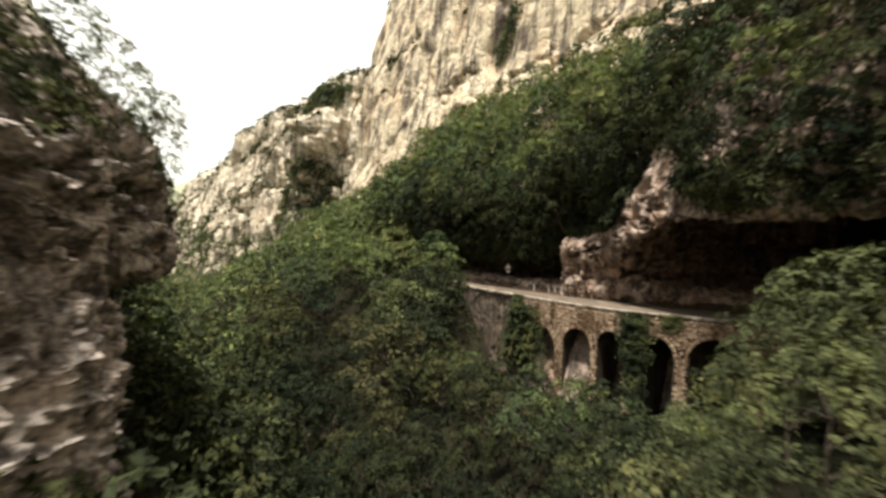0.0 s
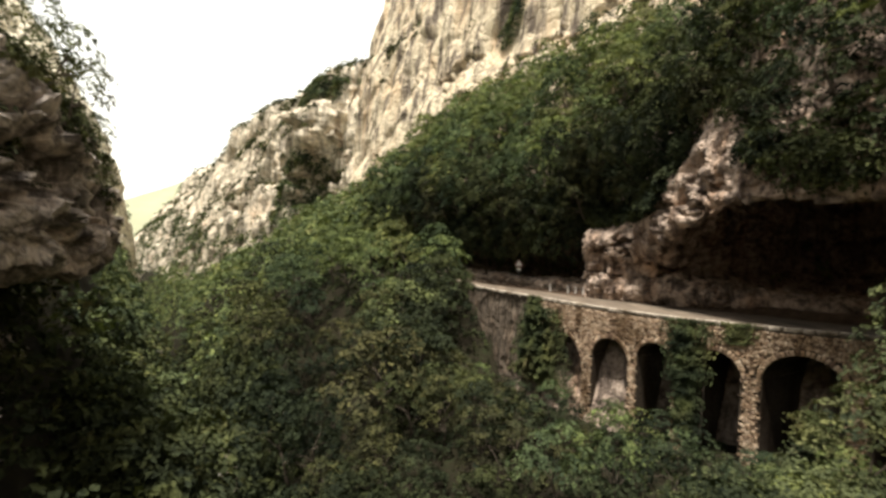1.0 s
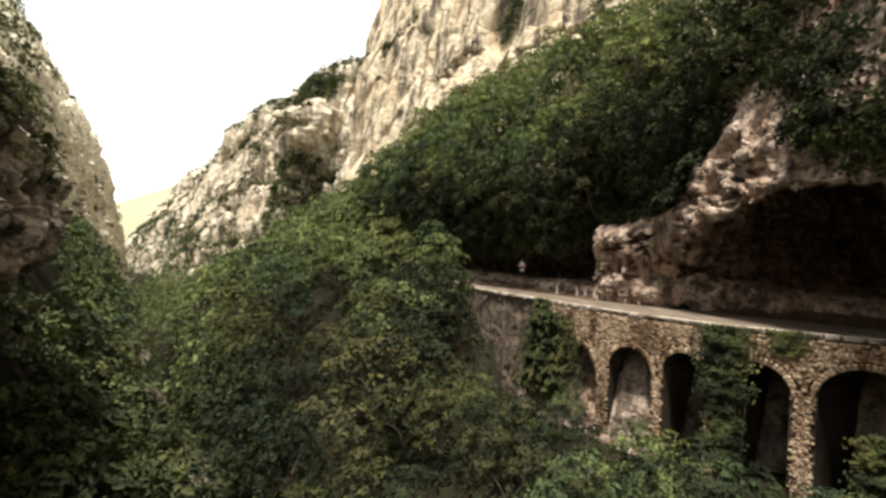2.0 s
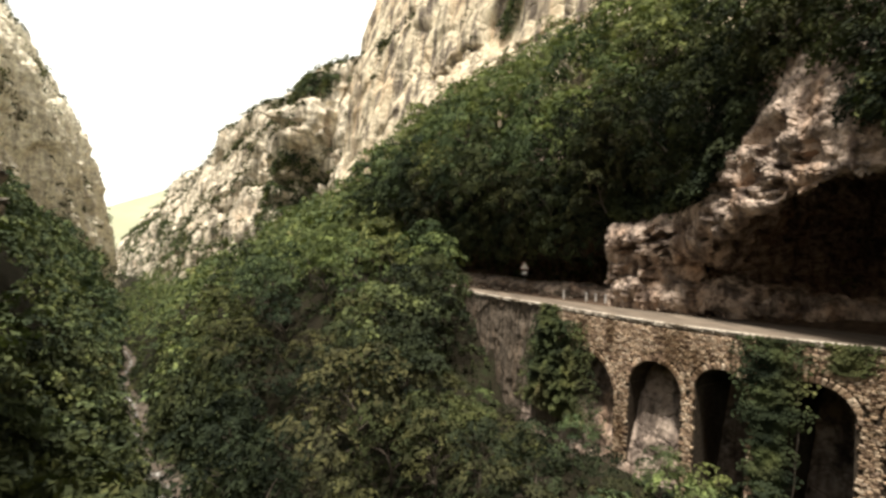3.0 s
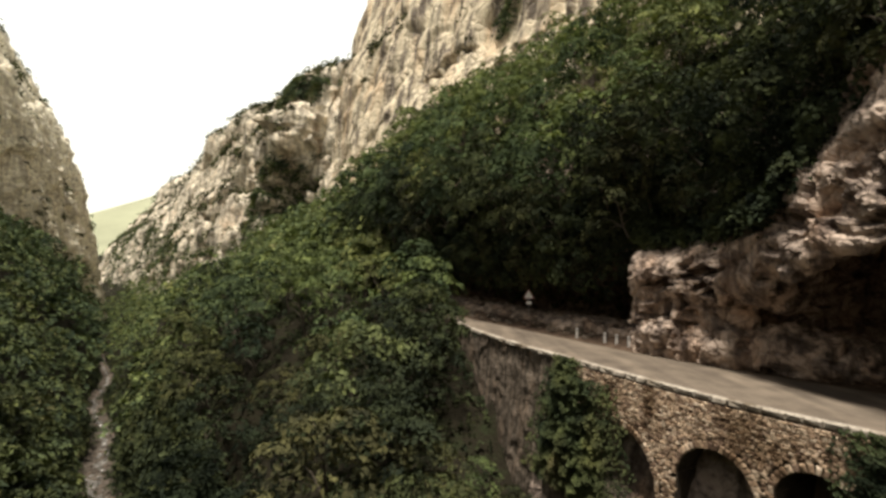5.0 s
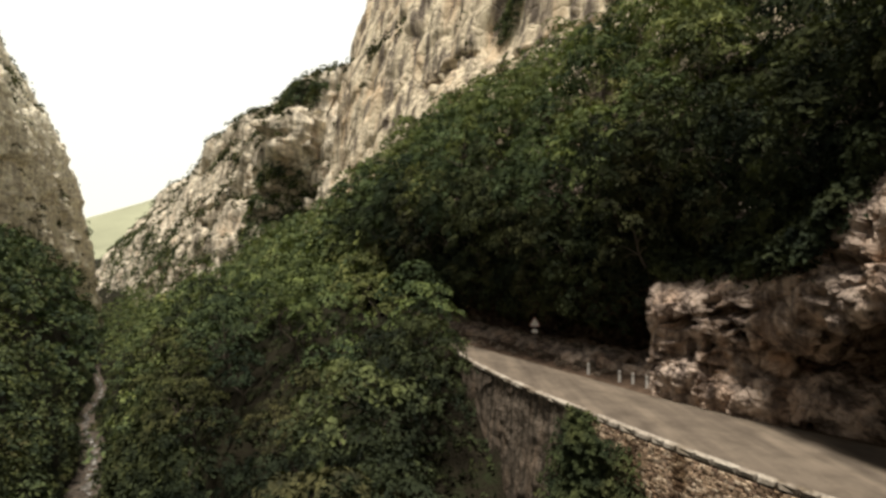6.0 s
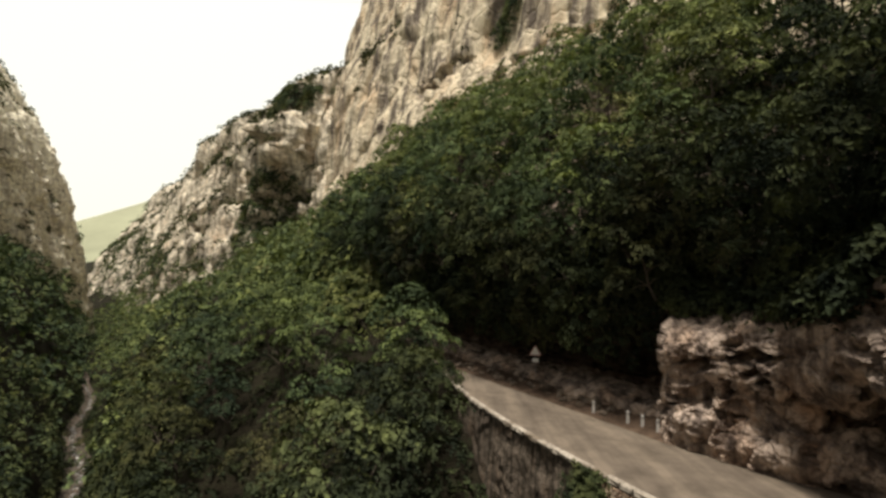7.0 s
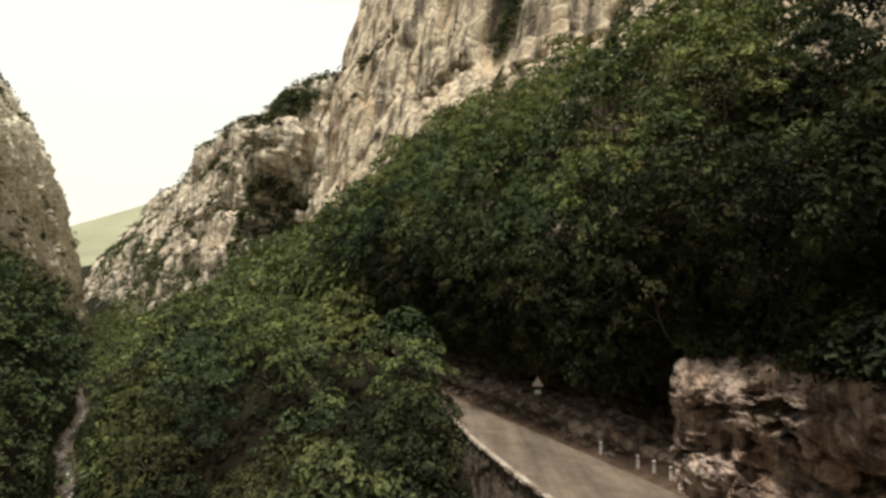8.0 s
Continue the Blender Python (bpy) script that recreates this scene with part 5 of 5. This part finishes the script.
ivy(5, 29.0, 31.5, -5.8, -10.5, 1.0, 1600, 0.26, "bushy growth in the mouth of an arch", -0.2)


# ---- roadside things ----
def boulder_mesh(seed, stone=M_ROCK):
    bm = bmesh.new()
    bmesh.ops.create_icosphere(bm, subdivisions=3, radius=0.5)
    for vtx in bm.verts:
        p = np.array(vtx.co) * 2.2 + seed * 7
        d1, d2, val = cells(p[None, :], seed)
        k = 1 + 0.35 * float(fbm(p[None, :], 3)[0]) + 0.35 * (float(val[0]) - 0.5)
        vtx.co = vtx.co * k
        vtx.co.z *= 0.75
    me = bpy.data.meshes.new("rock")
    bm.to_mesh(me)
    bm.free()
    me.materials.append(stone)
    return me


BOULDERS = [boulder_mesh(k, M_WALLROCK) for k in range(6)]
WET_BOULDERS = [boulder_mesh(k, M_BED) for k in range(6, 10)]


def rocks():
    rng = np.random.RandomState(17)
    for k in range(70):
        v = rng.uniform(64.5, 99)
        d = abs(rng.normal(0, 0.9))
        u = float(inner_u(v)) + 0.7 + d
        z = float(inner_z(v)) + 0.6 * (min(1, (d + 0.95) / 2.4)) ** 2
        s = rng.uniform(0.3, 0.75) * (1 + 0.5 * (d > 0.8))
        o = new("rock", BOULDERS[rng.randint(6)])
        o.matrix_world = Matrix.Translation(place(u, v, z + 0.12 * s)) @ Matrix.Rotation(rng.uniform(0, 6.3), 4, "Z") @ Matrix.Diagonal((s * 1.2, s, s * rng.uniform(0.8, 1.3), 1))
        tagged(o, "fallen brown limestone block on the verge", "rock", "rocks beside the road")
    for k in range(80):
        v = rng.uniform(95, 230)
        u = float(stream_u(v)) + rng.uniform(-4.2, 4.2)
        s = rng.uniform(0.7, 2.0)
        o = new("rock", WET_BOULDERS[rng.randint(4)])
        o.matrix_world = Matrix.Translation(place(u, v, float(stream_z(v)) + 0.9)) @ Matrix.Rotation(rng.uniform(0, 6.3), 4, "Z") @ Matrix.Diagonal((s * 1.2, s, s * 0.9, 1))
        tagged(o, "water-worn boulder in the stream bed", "boulder", "boulders in the stream")


rocks()


def guard_post(u, v):
    root = thing("guard_post", "short whitewashed stone guard post beside the road", "post", "guard posts", Matrix.Translation(place(u, v, float(inner_z(v)) + 0.02)) @ GORGE)
    bm = bmesh.new()
    bmesh.ops.create_cone(bm, cap_ends=True, segments=12, radius1=0.13, radius2=0.11, depth=1.05)
    bmesh.ops.translate(bm, verts=bm.verts, vec=(0, 0, 0.52))
    bmesh.ops.bevel(bm, geom=[e for e in bm.edges if abs(e.verts[0].co.z - e.verts[1].co.z) < 0.01 and e.verts[0].co.z > 0.5], offset=0.03, segments=2)
    part("shaft", bm, M_POST, root)
    bm = bmesh.new()
    bmesh.ops.create_cone(bm, cap_ends=True, segments=12, radius1=0.121, radius2=0.118, depth=0.12)
    bmesh.ops.translate(bm, verts=bm.verts, vec=(0, 0, 0.86))
    part("band", bm, M_GALV, root, "dull grey reflector band")


for u, v in ((60.75, 61.6), (60.65, 62.9), (60.55, 64.2), (60.4, 67.6)):
    guard_post(u, v)


def road_sign(u, v):
    z = float(inner_z(v)) + 0.35
    turn = Matrix.Rotation(math.atan2(-(place(u, v, 0).x - 4.3), place(u, v, 0).y - 35), 4, "Z")
    root = thing("road_sign", "faded triangular warning sign with a small plate on a steel pole", "road sign", "", Matrix.Translation(place(u, v, z)) @ turn)
    bm = bmesh.new()
    bmesh.ops.create_cone(bm, cap_ends=True, segments=10, radius1=0.035, radius2=0.035, depth=3.6)
    bmesh.ops.translate(bm, verts=bm.verts, vec=(0, 0.05, 1.7))
    part("pole", bm, M_GALV, root)

    def tri(r, y, th):
        b = bmesh.new()
        front, back = [], []
        for k in range(3):
            for d in (-0.12, 0, 0.12):
                a = math.pi / 2 + 2 * math.pi * k / 3 + d
                rr = r * (1.0 if d == 0 else 0.965)
                front.append(b.verts.new((math.cos(a) * rr, y, 3.05 + math.sin(a) * rr)))
                back.append(b.verts.new((math.cos(a) * rr, y + th, 3.05 + math.sin(a) * rr)))
        b.faces.new(front)
        b.faces.new(back[::-1])
        for i in range(9):
            b.faces.new((front[i], back[i], back[(i + 1) % 9], front[(i + 1) % 9]))
        return b

    board = part("sign_board", tri(0.66, 0.0, 0.03), M_SIGNRED, root, "triangular board with a faded red border")
    part("sign_face", tri(0.53, -0.006, 0.004), M_SIGN, board, "faded white face")
    bm = bmesh.new()
    bmesh.ops.create_cube(bm, size=1)
    bmesh.ops.scale(bm, verts=bm.verts, vec=(0.62, 0.03, 0.36))
    bmesh.ops.translate(bm, verts=bm.verts, vec=(0, 0.0, 2.2))
    bmesh.ops.bevel(bm, geom=list(bm.edges), offset=0.012, segments=1)
    part("plate", bm, M_SIGN, root, "small white supplementary plate")


road_sign(62.4, 77.3)
